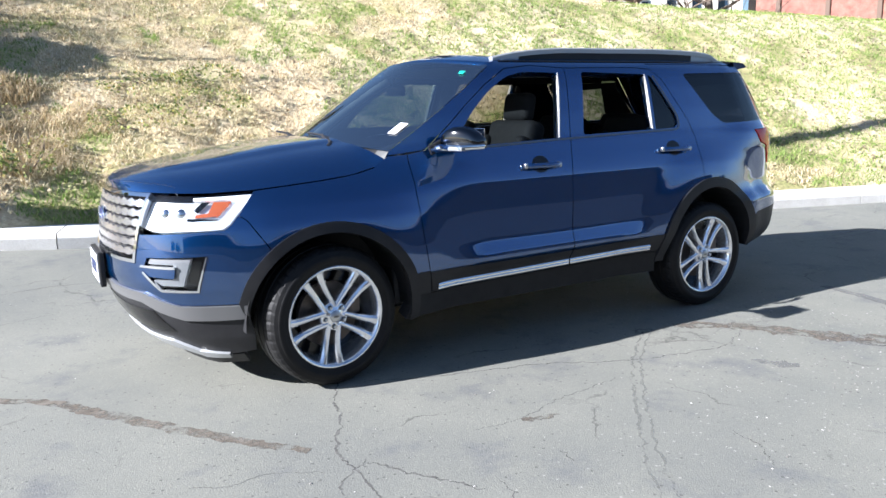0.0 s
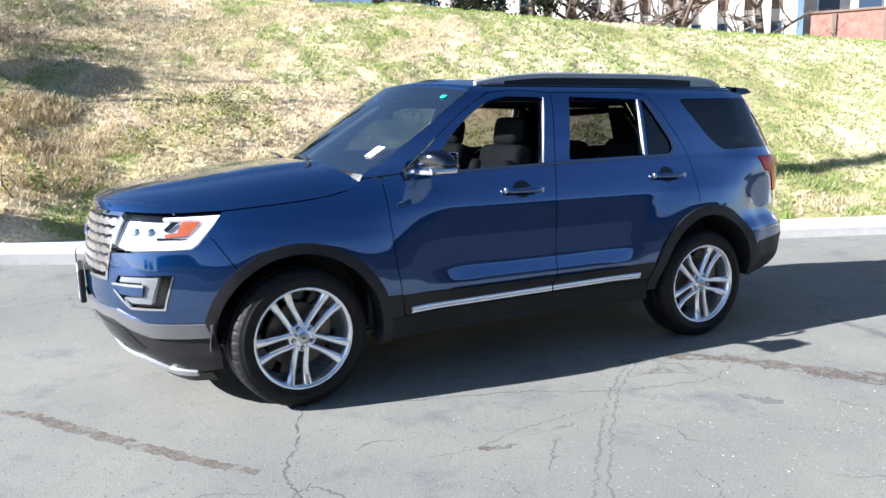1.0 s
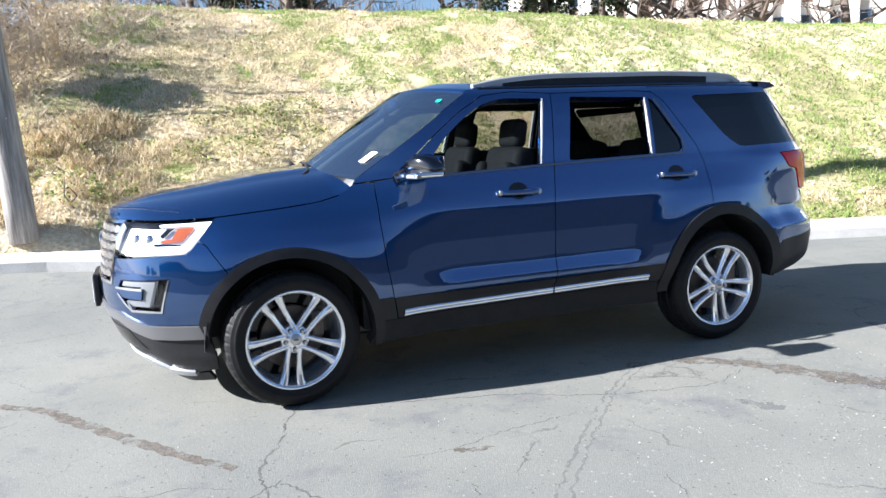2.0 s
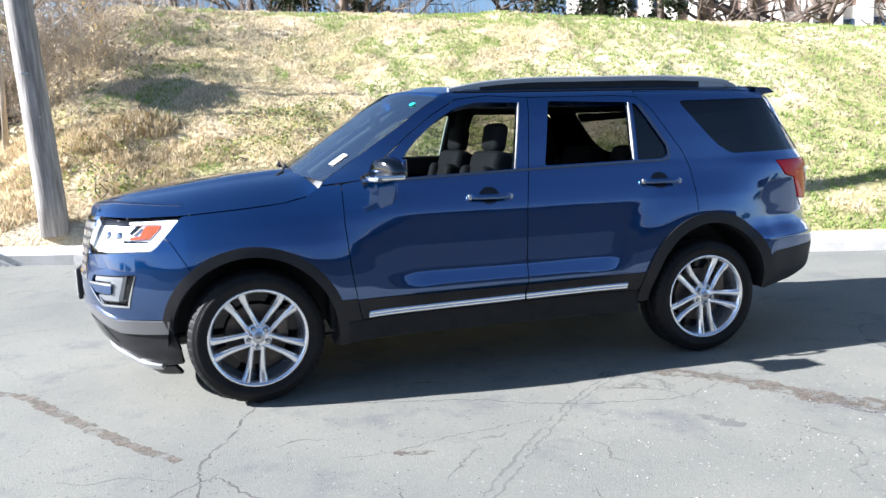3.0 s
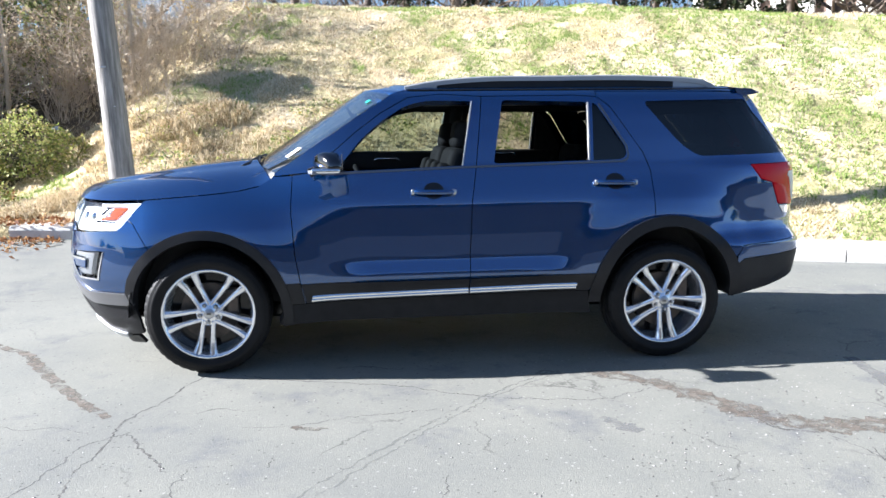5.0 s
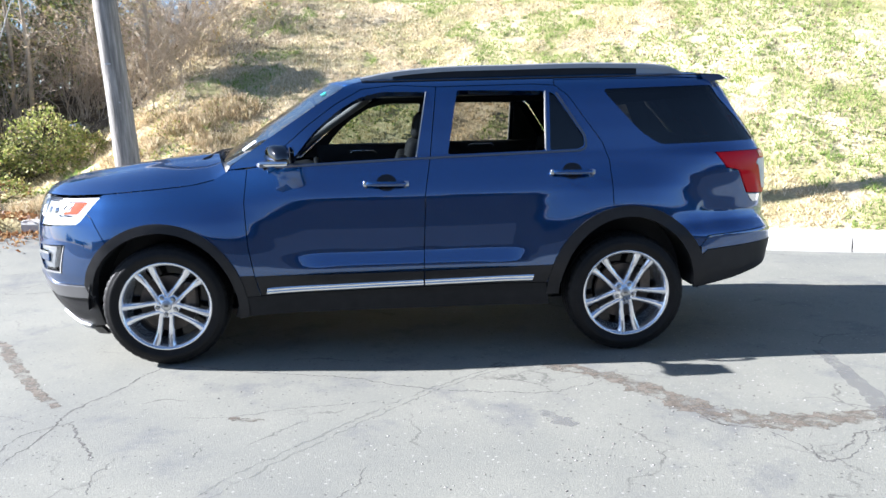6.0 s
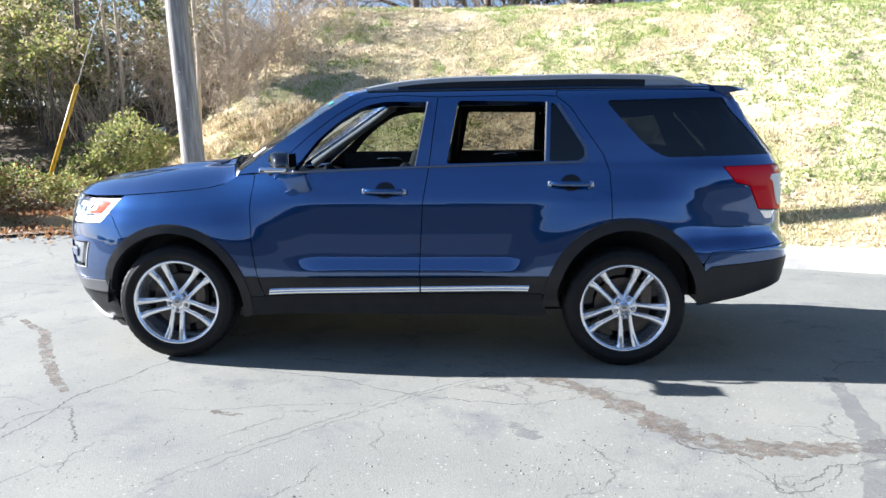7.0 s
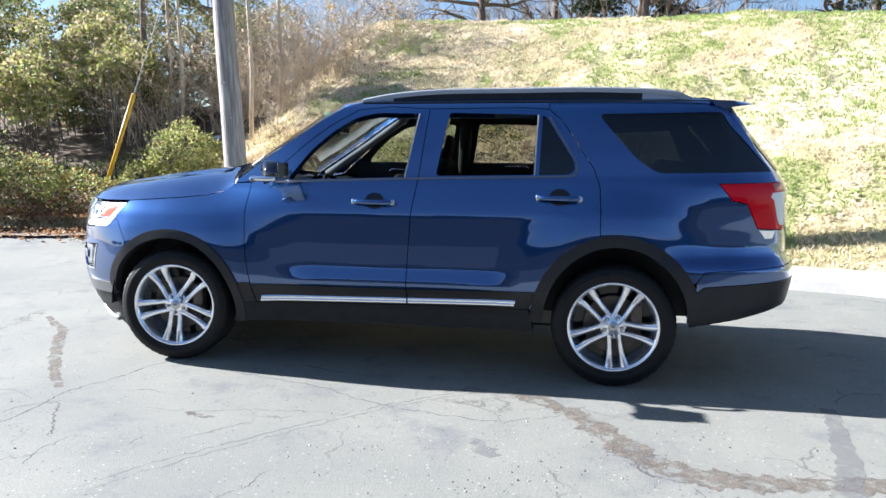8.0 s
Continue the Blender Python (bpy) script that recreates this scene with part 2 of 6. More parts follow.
def panel(name, outer, surf, material, parent, holes=(), gap=0.0025, step=0.05, fine=0.025, lip=0.02, label="", flip=False, out=0.0):
    """A sheet cut from the surface surf(u, v) along a polygon, with turned-in edges; it keeps the surface's own normals."""
    from mathutils.geometry import tessellate_polygon
    loops = [dense(offset_poly(outer, gap), step)] + [dense(offset_poly(h, -gap if gap else 0), step) for h in holes]
    flat = [p for lp in loops for p in lp]
    bm = bmesh.new()
    vs = [bm.verts.new((p.x, p.y, 0)) for p in flat]
    for tri in tessellate_polygon([[Vector((p.x, p.y, 0)) for p in lp] for lp in loops]):
        a, b, c = (flat[i] for i in tri)
        ar = (b - a).cross(c - a)
        if abs(ar) < 1e-12:
            continue
        try:
            bm.faces.new([vs[i] for i in (tri if ar > 0 else tri[::-1])])
        except ValueError:
            pass
    us, ws = [p.x for p in flat], [p.y for p in flat]
    for lo, hi, no, gap_ in ((min(us), max(us), (1, 0, 0), step), (min(ws), max(ws), (0, 1, 0), fine)):
        k = math.ceil(lo / gap_ + 1e-6)
        while k * gap_ < hi - 1e-6:
            bmesh.ops.bisect_plane(bm, geom=bm.verts[:] + bm.edges[:] + bm.faces[:], dist=1e-7, plane_co=Vector(no) * k * gap_, plane_no=no)
            k += 1
    bmesh.ops.remove_doubles(bm, verts=bm.verts[:], dist=1e-6)
    rim = [(e.verts[0], e.verts[1], e.link_faces[0].calc_center_median().copy()) for e in bm.edges if len(e.link_faces) == 1]
    rim = [(a, b, f, a.co.copy(), b.co.copy()) for a, b, f in rim]
    sgn = -1 if flip else 1
    h, g = 0.014, 0.005
    normals = {}
    for v in bm.verts:
        u, w = v.co.x, v.co.y
        n = ((Vector(surf(u + h, w)) - Vector(surf(u - h, w))).cross(Vector(surf(u, w + g)) - Vector(surf(u, w - g)))).normalized() * sgn
        v.co = Vector(surf(u, w)) + n * out
        normals[v] = n
    if flip:
        bmesh.ops.reverse_faces(bm, faces=bm.faces[:])
    if lip:
        for a, b, f, ua, ub in rim:
            na, nb = normals[a], normals[b]
            mid = Vector(surf(f.x, f.y))
            o = (b.co - a.co).cross(na)
            if o.length < 1e-9:
                continue
            o.normalize()
            if o.dot((a.co + b.co) / 2 - mid) < 0:
                o.negate()
            q = [bm.verts.new(a.co), bm.verts.new(b.co), bm.verts.new(b.co - nb * lip), bm.verts.new(a.co - na * lip)]
            fc = bm.faces.new(q)
            fc.normal_update()
            if fc.normal.dot(o) < 0:
                fc.normal_flip()
            for v in q:
                normals[v] = o
    me = bpy.data.meshes.new(name)
    order = [normals[v] for v in bm.verts]
    bm.to_mesh(me)
    bm.free()
    me.materials.append(material)
    me.polygons.foreach_set("use_smooth", [True] * len(me.polygons))
    me.normals_split_custom_set_from_vertices(order)
    return part(name, me, None, parent, label)

# ---- ground, kerb and hillside ----
KERB = curve_through([(-60, 9.0), (-30, 6.0), (-12, 4.5), (-6, 4.3), (-2, 4.0), (-0.75, 3.65), (2, 3.2), (5, 2.58), (6.4, 2.05), (8.6, 1.3), (12, 0.1), (20, -2.5), (60, -14)], 12)


def kerb_y(x):
    return float(np.interp(x, KERB[:, 0], KERB[:, 1]))


def kerb_w(x):
    """How far the concrete reaches behind the kerb's face."""
    return 0.30 + 0.22 * smoothstep(-1.8, -0.8, x)


def road_z(x, y):
    swell = 0.024 * math.exp(-((x + 0.2) / 1.5) ** 2 - ((y + 0.6) / 1.2) ** 2)
    return swell + 0.075 * max(0.0, y - 1.1) / (1 + math.exp(-(0.5 - x))) * (1 if x > -8 else max(0, 1 + (x + 8) / 20)) * min(1.0, 1 / max(1, (y - 1.1) / 4))


def hill_height(x):
    return float(np.interp(x, [-60, -9, -4.8, -2.2, 6, 11, 18, 60], [2.0, 2.0, 2.4, 4.38, 4.3, 3.8, 3.35, 2.6]))


def hill_z(x, y):
    """The height of the grass bank behind the kerb."""
    yk = kerb_y(x) + kerb_w(x)
    d = max(0.0, (y - yk)) * 0.95
    r = d / 8.4
    f = 1.05 * r if r < 0.8 else 0.84 + 0.16 * (1 - math.exp(-(r - 0.8) * 6))
    low = 1 - smoothstep(-4.2, -2.4, x)
    f *= 1 - low * (1 - smoothstep(0.1, 0.6, r)) * 0.6
    bump = 0.10 * noise.noise(Vector((x * 0.35, y * 0.35, 3))) + 0.035 * noise.noise(Vector((x * 1.7, y * 1.7, 7))) + 0.05 * noise.noise(Vector((x * 3.4, y * 3.4, 15)))
    foot = 0.15 * math.exp(-((x + 2.0) / 0.9) ** 2 - ((y - 4.8) / 0.7) ** 2) * smoothstep(0, 0.18, d)
    return foot + road_z(x, kerb_y(x)) + 0.165 + hill_height(x) * f + bump * smoothstep(0, 1.0, d)


def sheet(name, xs, rows, material, label, category, smooth=True):
    """A grid: rows(x) gives the (y, z) points at x."""
    bm = bmesh.new()
    cols = [[bm.verts.new((x, y, z)) for y, z in rows(x)] for x in xs]
    for a, b in zip(cols, cols[1:]):
        for i in range(len(a) - 1):
            bm.faces.new((a[i], b[i], b[i + 1], a[i + 1]))
    return tagged(part(name, bm, material, None, "", smooth), label, category, "", "structure")


def asphalt(name):
    """Old sun-bleached asphalt: broad stains, fine aggregate, loose chips and hairline crazing, at real size."""
    m = mat(name, (0.17, 0.17, 0.16), 0.88, spec=0.35)
    nt = m.node_tree
    b = nt.nodes["Principled BSDF"]
    tc = nt.nodes.new("ShaderNodeTexCoord")

    def noise_at(scale, detail, rough=0.6):
        n = nt.nodes.new("ShaderNodeTexNoise")
        n.inputs["Scale"].default_value, n.inputs["Detail"].default_value, n.inputs["Roughness"].default_value = scale, detail, rough
        nt.links.new(tc.outputs["Object"], n.inputs["Vector"])
        return n

    def ramp_of(socket, stops):
        r = nt.nodes.new("ShaderNodeValToRGB")
        el = r.color_ramp.elements
        while len(el) < len(stops):
            el.new(0.5)
        for e, (p, c) in zip(el, stops):
            e.position, e.color = p, (*c, 1)
        nt.links.new(socket, r.inputs[0])
        return r.outputs[0]

    def mixed(kind, fac, a, c):
        x = nt.nodes.new("ShaderNodeMix")
        x.data_type, x.blend_type = 'RGBA', kind
        if isinstance(fac, float):
            x.inputs[0].default_value = fac
        else:
            nt.links.new(fac, x.inputs[0])
        nt.links.new(a, x.inputs[6])
        if isinstance(c, tuple):
            x.inputs[7].default_value = (*c, 1)
        else:
            nt.links.new(c, x.inputs[7])
        return x.outputs[2]

    broad = noise_at(0.7, 5.0)
    out = ramp_of(broad.outputs["Fac"], [(0.30, (0.166, 0.168, 0.153)), (0.48, (0.195, 0.195, 0.171)), (0.70, (0.228, 0.225, 0.194))])
    smear = noise_at(1.9, 7.0, 0.7)
    out = mixed('MIX', ramp_of(smear.outputs["Fac"], [(0.54, (0, 0, 0)), (0.68, (0.8, 0.8, 0.8))]), out, (0.132, 0.134, 0.136))
    cells = nt.nodes.new("ShaderNodeTexVoronoi")
    cells.inputs["Scale"].default_value = 150
    nt.links.new(tc.outputs["Object"], cells.inputs["Vector"])
    sep = nt.nodes.new("ShaderNodeSeparateColor")
    nt.links.new(cells.outputs["Color"], sep.inputs[0])
    out = mixed('MULTIPLY', 1.0, out, ramp_of(sep.outputs[0], [(0.0, (0.91, 0.91, 0.91)), (0.5, (1.0, 1.0, 1.0)), (0.96, (1.04, 1.04, 1.03)), (1.0, (1.25, 1.24, 1.2))]))
    chips = nt.nodes.new("ShaderNodeTexVoronoi")
    chips.inputs["Scale"].default_value = 34
    nt.links.new(tc.outputs["Object"], chips.inputs["Vector"])
    sep2 = nt.nodes.new("ShaderNodeSeparateColor")
    nt.links.new(chips.outputs["Color"], sep2.inputs[0])
    near = ramp_of(chips.outputs["Distance"], [(0.16, (1, 1, 1)), (0.26, (0, 0, 0))])
    out = mixed('MIX', mixed('MULTIPLY', 1.0, near, ramp_of(sep2.outputs[1], [(0.80, (0, 0, 0)), (0.84, (0.7, 0.7, 0.7))])), out, (0.070, 0.067, 0.062))
    out = mixed('MIX', mixed('MULTIPLY', 1.0, near, ramp_of(sep2.outputs[2], [(0.93, (0, 0, 0)), (0.95, (0.6, 0.6, 0.6))])), out, (0.36, 0.35, 0.32))
    warp = noise_at(4.0, 6.0)
    vec = nt.nodes.new("ShaderNodeMix")
    vec.data_type = 'VECTOR'
    vec.inputs[0].default_value = 0.22
    nt.links.new(tc.outputs["Object"], vec.inputs[4])
    nt.links.new(warp.outputs["Color"], vec.inputs[5])
    craze = nt.nodes.new("ShaderNodeTexVoronoi")
    craze.feature = 'DISTANCE_TO_EDGE'
    craze.inputs["Scale"].default_value = 1.15
    nt.links.new(vec.outputs[1], craze.inputs["Vector"])
    line = ramp_of(craze.outputs["Distance"], [(0.002, (1, 1, 1)), (0.007, (0, 0, 0))])
    where = noise_at(1.3, 4.0)
    line = mixed('MULTIPLY', 1.0, line, ramp_of(where.outputs["Fac"], [(0.50, (0, 0, 0)), (0.60, (0.75, 0.75, 0.75))]))
    out = mixed('MIX', line, out, (0.075, 0.072, 0.066))
    nt.links.new(out, b.inputs["Base Color"])
    grain = noise_at(130, 6.0)
    hgt = nt.nodes.new("ShaderNodeMath")
    hgt.operation = 'MULTIPLY_ADD'
    hgt.inputs[1].default_value = -1.2
    nt.links.new(cells.outputs["Distance"], hgt.inputs[0])
    nt.links.new(grain.outputs["Fac"], hgt.inputs[2])
    bp = nt.nodes.new("ShaderNodeBump")
    bp.inputs["Strength"].default_value, bp.inputs["Distance"].default_value = 0.8, 0.0009
    nt.links.new(hgt.outputs[0], bp.inputs["Height"])
    nt.links.new(bp.outputs[0], b.inputs["Normal"])
    return m


ASPHALT = asphalt("worn_asphalt")
CONCRETE = vary(mat("pale_concrete", (0.5, 0.48, 0.45), 0.8), [(0.3, (0.56, 0.54, 0.50)), (0.7, (0.72, 0.70, 0.66))], 2.5, bump=0.002, bump_scale=60, fine=(70, 0.3))
GRASS = vary(mat("dry_grass_soil", (0.3, 0.25, 0.12), 0.95), [(0.28, (0.17, 0.19, 0.06)), (0.43, (0.36, 0.32, 0.15)), (0.54, (0.56, 0.46, 0.29)), (0.74, (0.68, 0.57, 0.40))], 0.55, bump=0.03, bump_scale=24, fine=(22, 0.6))

xs_near = list(np.arange(-14, -4, 0.5)) + list(np.arange(-4, 7, 0.1)) + list(np.arange(7, 26, 0.5))
xs_all = [-300, -150, -80, -50, -35, -25, -19] + xs_near + [27, 30, 35, 42, 55, 90, 180, 400]


def road_rows(x):
    yk = kerb_y(x)
    ys = list(np.linspace(min(-4.0, yk - 1), yk, 70))
    return [(min(-4.4, yk - 2), road_z(x, -4.4))] + [(y, road_z(x, y)) for y in ys]


def far_road_rows(x):
    return [(y, 0.0) for y in (-400, -200, -90, -45, -25, -15, -10, -7, -4.4)]


def bank_rows(x):
    y0 = kerb_y(x) + kerb_w(x)
    ds = list(np.linspace(0, 12, 85)) + [14, 17, 22, 30, 45, 70, 120, 250, 600]
    return [(y0 - 0.04, road_z(x, y0) - 0.03)] + [(y0 + d, hill_z(x, y0 + d)) for d in ds]


sheet("road", xs_all, road_rows, ASPHALT, "worn grey asphalt with cracks and old patches", "road")
# Out of view: asphalt coloured dark so that the lower doors reflect less light.
REFLECTDARK = vary(mat("asphalt_darkened_for_reflection", (0.045, 0.046, 0.048), 0.9, spec=0.2), [(0.3, (0.036, 0.037, 0.039)), (0.7, (0.058, 0.058, 0.059))], 1.5, bump=0.003, bump_scale=90)
sheet("road_far_lane", xs_all, far_road_rows, REFLECTDARK, "unseen asphalt further from the bank, darkened for the door reflections", "road")
sheet("hillside", xs_all[:7] + list(np.arange(-14, 26, 0.16)) + xs_all[-8:], bank_rows, GRASS, "sloping grass bank of dry straw and green patches", "hillside")


def kerb_piece(x0, x1):
    bm = bmesh.new()
    rings = []
    for x in np.linspace(x0 + 0.006, x1 - 0.006, 4):
        y = kerb_y(x)
        z = road_z(x, y)
        s = (kerb_y(x + 0.1) - kerb_y(x - 0.1)) / 0.2
        nx, ny = -s / math.hypot(1, s), 1 / math.hypot(1, s)
        w = kerb_w(x)
        prof = [(-0.004, -0.05), (-0.004, 0.11), (0.012, 0.143), (0.04, 0.155), (w * 0.5, 0.164), (w + 0.02, 0.174), (w + 0.04, 0.163), (w + 0.04, -0.05)]
        rings.append([bm.verts.new((x + nx * d, y + ny * d, z + h)) for d, h in prof])
    for a, b in zip(rings, rings[1:]):
        for i in range(len(a)):
            j = (i + 1) % len(a)
            bm.faces.new((a[i], b[i], b[j], a[j]))
    bm.faces.new(rings[0])
    bm.faces.new(rings[-1][::-1])
    return bm


kerb = tagged(new("kerb"), "pale concrete kerb along the grass bank", "kerb", "", "structure")
kx = -3.4
while kx < 25:
    kb = kerb_piece(kx, kx + 2.4)
    bmesh.ops.recalc_face_normals(kb, faces=kb.faces[:])
    part("kerbstone", kb, CONCRETE, kerb)
    kx += 2.4

# ---- the car: its surface ----
PLAN = curve_through([(-0.965, 0), (-0.955, -0.2), (-0.92, -0.42), (-0.84, -0.62), (-0.72, -0.77), (-0.55, -0.875), (-0.35, -0.935), (-0.1, -0.965), (0.2, -0.98), (0.8, -0.985), (1.5, -0.985),
                      (2.2, -0.985), (2.86, -0.98), (3.1, -0.965), (3.4, -0.935), (3.65, -0.865), (3.84, -0.74), (3.94, -0.55), (3.99, -0.3), (4.0, 0)], 160)
PS = np.r_[0, np.cumsum(np.linalg.norm(np.diff(PLAN, axis=0), axis=1))]
PS += 1.5 - np.interp(1.5, PLAN[:, 0], PS)
PT = np.gradient(PLAN, PS, axis=0)
PT /= np.linalg.norm(PT, axis=1)[:, None]
S_FRONT, S_REAR = float(PS[0]), float(PS[-1])

SIDE_MID = profile([(.15, .16), (.25, .14), (.33, .122), (.42, .098), (.47, .074), (.53, .044), (.592, .0), (.602, .001), (.695, .029), (.72, .030), (.85, .036), (.95, .043), (1.03, .051),
                    (1.07, .061), (1.12, .076), (1.18, .096), (1.235, .113), (1.26, .122), (1.40, .155), (1.55, .197), (1.62, .223), (1.67, .25), (1.70, .285), (1.72, .32), (1.74, .38), (1.76, .5)], 0.009)
SIDE_PLAIN = profile([(.15, .16), (.25, .14), (.33, .122), (.42, .098), (.47, .074), (.53, .050), (.58, .034), (.64, .030), (.72, .030), (.85, .036), (.95, .043), (1.03, .051),
                      (1.07, .061), (1.12, .076), (1.18, .096), (1.235, .113), (1.26, .122), (1.40, .155), (1.55, .197), (1.62, .223), (1.67, .25), (1.70, .285), (1.72, .32), (1.74, .38), (1.76, .5)], 0.009)
SIDE_FRONT = profile([(.15, .16), (.25, .09), (.35, .05), (.5, .03), (.6, .012), (.7, .010), (.8, .016), (.9, .03), (1.0, .06), (1.04, .082), (1.08, .112), (1.12, .152), (1.16, .19), (1.21, .21), (1.25, .215),
                      (1.40, .22), (1.55, .235), (1.62, .25), (1.67, .27), (1.7, .3), (1.74, .38), (1.76, .5)])
SIDE_REAR = profile([(.3, .09), (.42, .03), (.5, .01), (.65, 0), (.73, 0), (.765, .02), (.80, .055), (.86, .072), (.95, .071), (1.03, .065), (1.10, .062), (1.16, .067), (1.22, .078), (1.28, .11), (1.40, .145), (1.55, .193), (1.62, .222),
                     (1.67, .25), (1.70, .285), (1.72, .32), (1.74, .38), (1.76, .5)])
END_FRONT = profile([(.15, .32), (.22, .25), (.30, .15), (.4, .07), (.5, .03), (.56, .02), (.62, 0), (.75, 0), (.85, .01), (.95, .025), (1.05, .05), (1.09, .08), (1.13, .15), (1.2, .3), (1.7, 1.9)], 0.028)
END_REAR = profile([(.3, .2), (.42, .10), (.5, .03), (.65, 0), (.73, 0), (.76, .03), (.80, .05), (.95, .05), (1.2, .06), (1.3, .12), (1.6, .36), (1.68, .43), (1.76, .6)])


def skin(s, z):
    """The near side of the body: s runs along the plan's outline (about x on the side), z is the height."""
    x, y = float(np.interp(s, PS, PLAN[:, 0])), float(np.interp(s, PS, PLAN[:, 1]))
    tx, ty = float(np.interp(s, PS, PT[:, 0])), float(np.interp(s, PS, PT[:, 1]))
    wf = 1 - smoothstep(0.2, 0.95, s)
    wr = smoothstep(2.95, 3.5, s)
    crease = smoothstep(0.60, 1.0, s) * (1 - smoothstep(2.08, 2.32, s))
    side = wf * SIDE_FRONT(z) + wr * SIDE_REAR(z) + (1 - wf - wr) * (crease * SIDE_MID(z) + (1 - crease) * SIDE_PLAIN(z))
    if s < 1.5:
        side -= 0.022 * (1 - smoothstep(0.50, 0.80, math.hypot(s - 0.01, max(0.0, z - 0.385)))) * smoothstep(-0.62, -0.30, s)
    else:
        side -= 0.030 * (1 - smoothstep(0.50, 0.82, math.hypot(s - 2.86, max(0.0, z - 0.385)))) * (1 - smoothstep(3.3, 3.55, s))
    end = END_FRONT(z) if s < 1.5 else END_REAR(z)
    nx, ny = ty, -tx
    return Vector((x - nx * end, y - ny * side, z))


def skin_far(s, z):
    p = skin(s, z)
    return Vector((p.x, -p.y, p.z))


SIDES = ((skin, False), (skin_far, True))
car = thing("suv", "dark blue seven-seat SUV with chrome wheels, parked on asphalt", "car")


def arch(cx, a, b, t0, t1, n=24, cz=0.385):
    """Points of a wheel arch, from angle t0 to t1 in degrees."""
    return [(cx + a * math.cos(radians(t0 + (t1 - t0) * k / n)), cz + b * math.sin(radians(t0 + (t1 - t0) * k / n))) for k in range(n + 1)]


def hood_line(s):
    """Height of the bonnet's edge along the outline."""
    return float(np.interp(s, [S_FRONT, -0.9, -0.6, -0.35, 0, 0.2, 0.36, 0.42], [1.075, 1.075, 1.07, 1.075, 1.098, 1.115, 1.15, 1.20]))


F_ARCH = (0.495, 0.505)
R_ARCH = (0.495, 0.53)
fender_outline = [(s, hood_line(s)) for s in np.linspace(-0.35, 0.42, 9)] + [(0.536, 1.205), (0.528, 1.0), (0.545, 0.75), (0.575, 0.56), (0.60, 0.44)] + arch(0.01, *F_ARCH, 6, 128, 20) + [(-0.40, 0.94), (-0.44, 0.965)]
front_door_outline = [(0.536, 1.205), (0.528, 1.0), (0.545, 0.75), (0.575, 0.56), (0.60, 0.44), (1.594, 0.455), (1.60, 0.7), (1.618, 1.03), (1.653, 1.242), (1.705, 1.672),
                      (1.45, 1.688), (1.25, 1.668), (1.08, 1.575), (0.92, 1.46), (0.76, 1.325), (0.64, 1.222)]
front_window = round_poly([(0.80, 1.228), (0.845, 1.283), (0.955, 1.415), (1.09, 1.528), (1.235, 1.615), (1.37, 1.646), (1.635, 1.640), (1.565, 1.252)], [.02, .02, .05, .05, .05, .05, .02, .01])
rear_door_outline = [(1.594, 0.455), (1.60, 0.7), (1.618, 1.03), (1.653, 1.242), (1.705, 1.672), (2.30, 1.676), (2.44, 1.665), (2.52, 1.60), (2.63, 1.44), (2.72, 1.31), (2.757, 1.20), (2.763, 1.05),
                     (2.763, 0.908)] + arch(2.86, *R_ARCH, 102, 172, 14) + [(2.35, 0.462)]
rear_window = round_poly([(1.765, 1.262), (1.835, 1.645), (2.372, 1.630), (2.362, 1.272)], .02)
vent_window = round_poly([(2.395, 1.272), (2.405, 1.625), (2.43, 1.612), (2.60, 1.35), (2.605, 1.30), (2.57, 1.276)], [.01, .01, .02, .03, .03, .03])
quarter_outline = [(2.763, 0.908), (2.763, 1.05), (2.757, 1.20), (2.72, 1.31), (2.63, 1.44), (2.52, 1.60), (2.44, 1.665), (2.44, 1.70), (3.64, 1.695), (3.72, 1.60), (3.83, 1.45), (3.94, 1.28), (3.95, 1.235),
                   (3.45, 1.228), (3.53, 1.13), (3.63, 1.11), (3.71, 0.965), (3.95, 0.95), (3.95, 0.745), (3.36, 0.722), (3.315, 0.66)] + arch(2.86, *R_ARCH, 30, 102, 16)
quarter_window = round_poly([(2.75, 1.632), (3.585, 1.645), (3.895, 1.300), (3.10, 1.288), (2.985, 1.36)], [.04, .02, .02, .04, .06])
rail_outline = [(0.42, 1.20), (0.64, 1.222), (0.76, 1.325), (0.92, 1.46), (1.08, 1.575), (1.25, 1.668), (1.45, 1.688), (1.705, 1.672), (2.30, 1.676), (2.44, 1.665), (2.44, 1.70), (3.64, 1.695), (3.60, 1.735),
                (1.35, 1.738), (1.15, 1.69), (1.0, 1.60), (0.8, 1.47), (0.6, 1.335), (0.43, 1.225)]

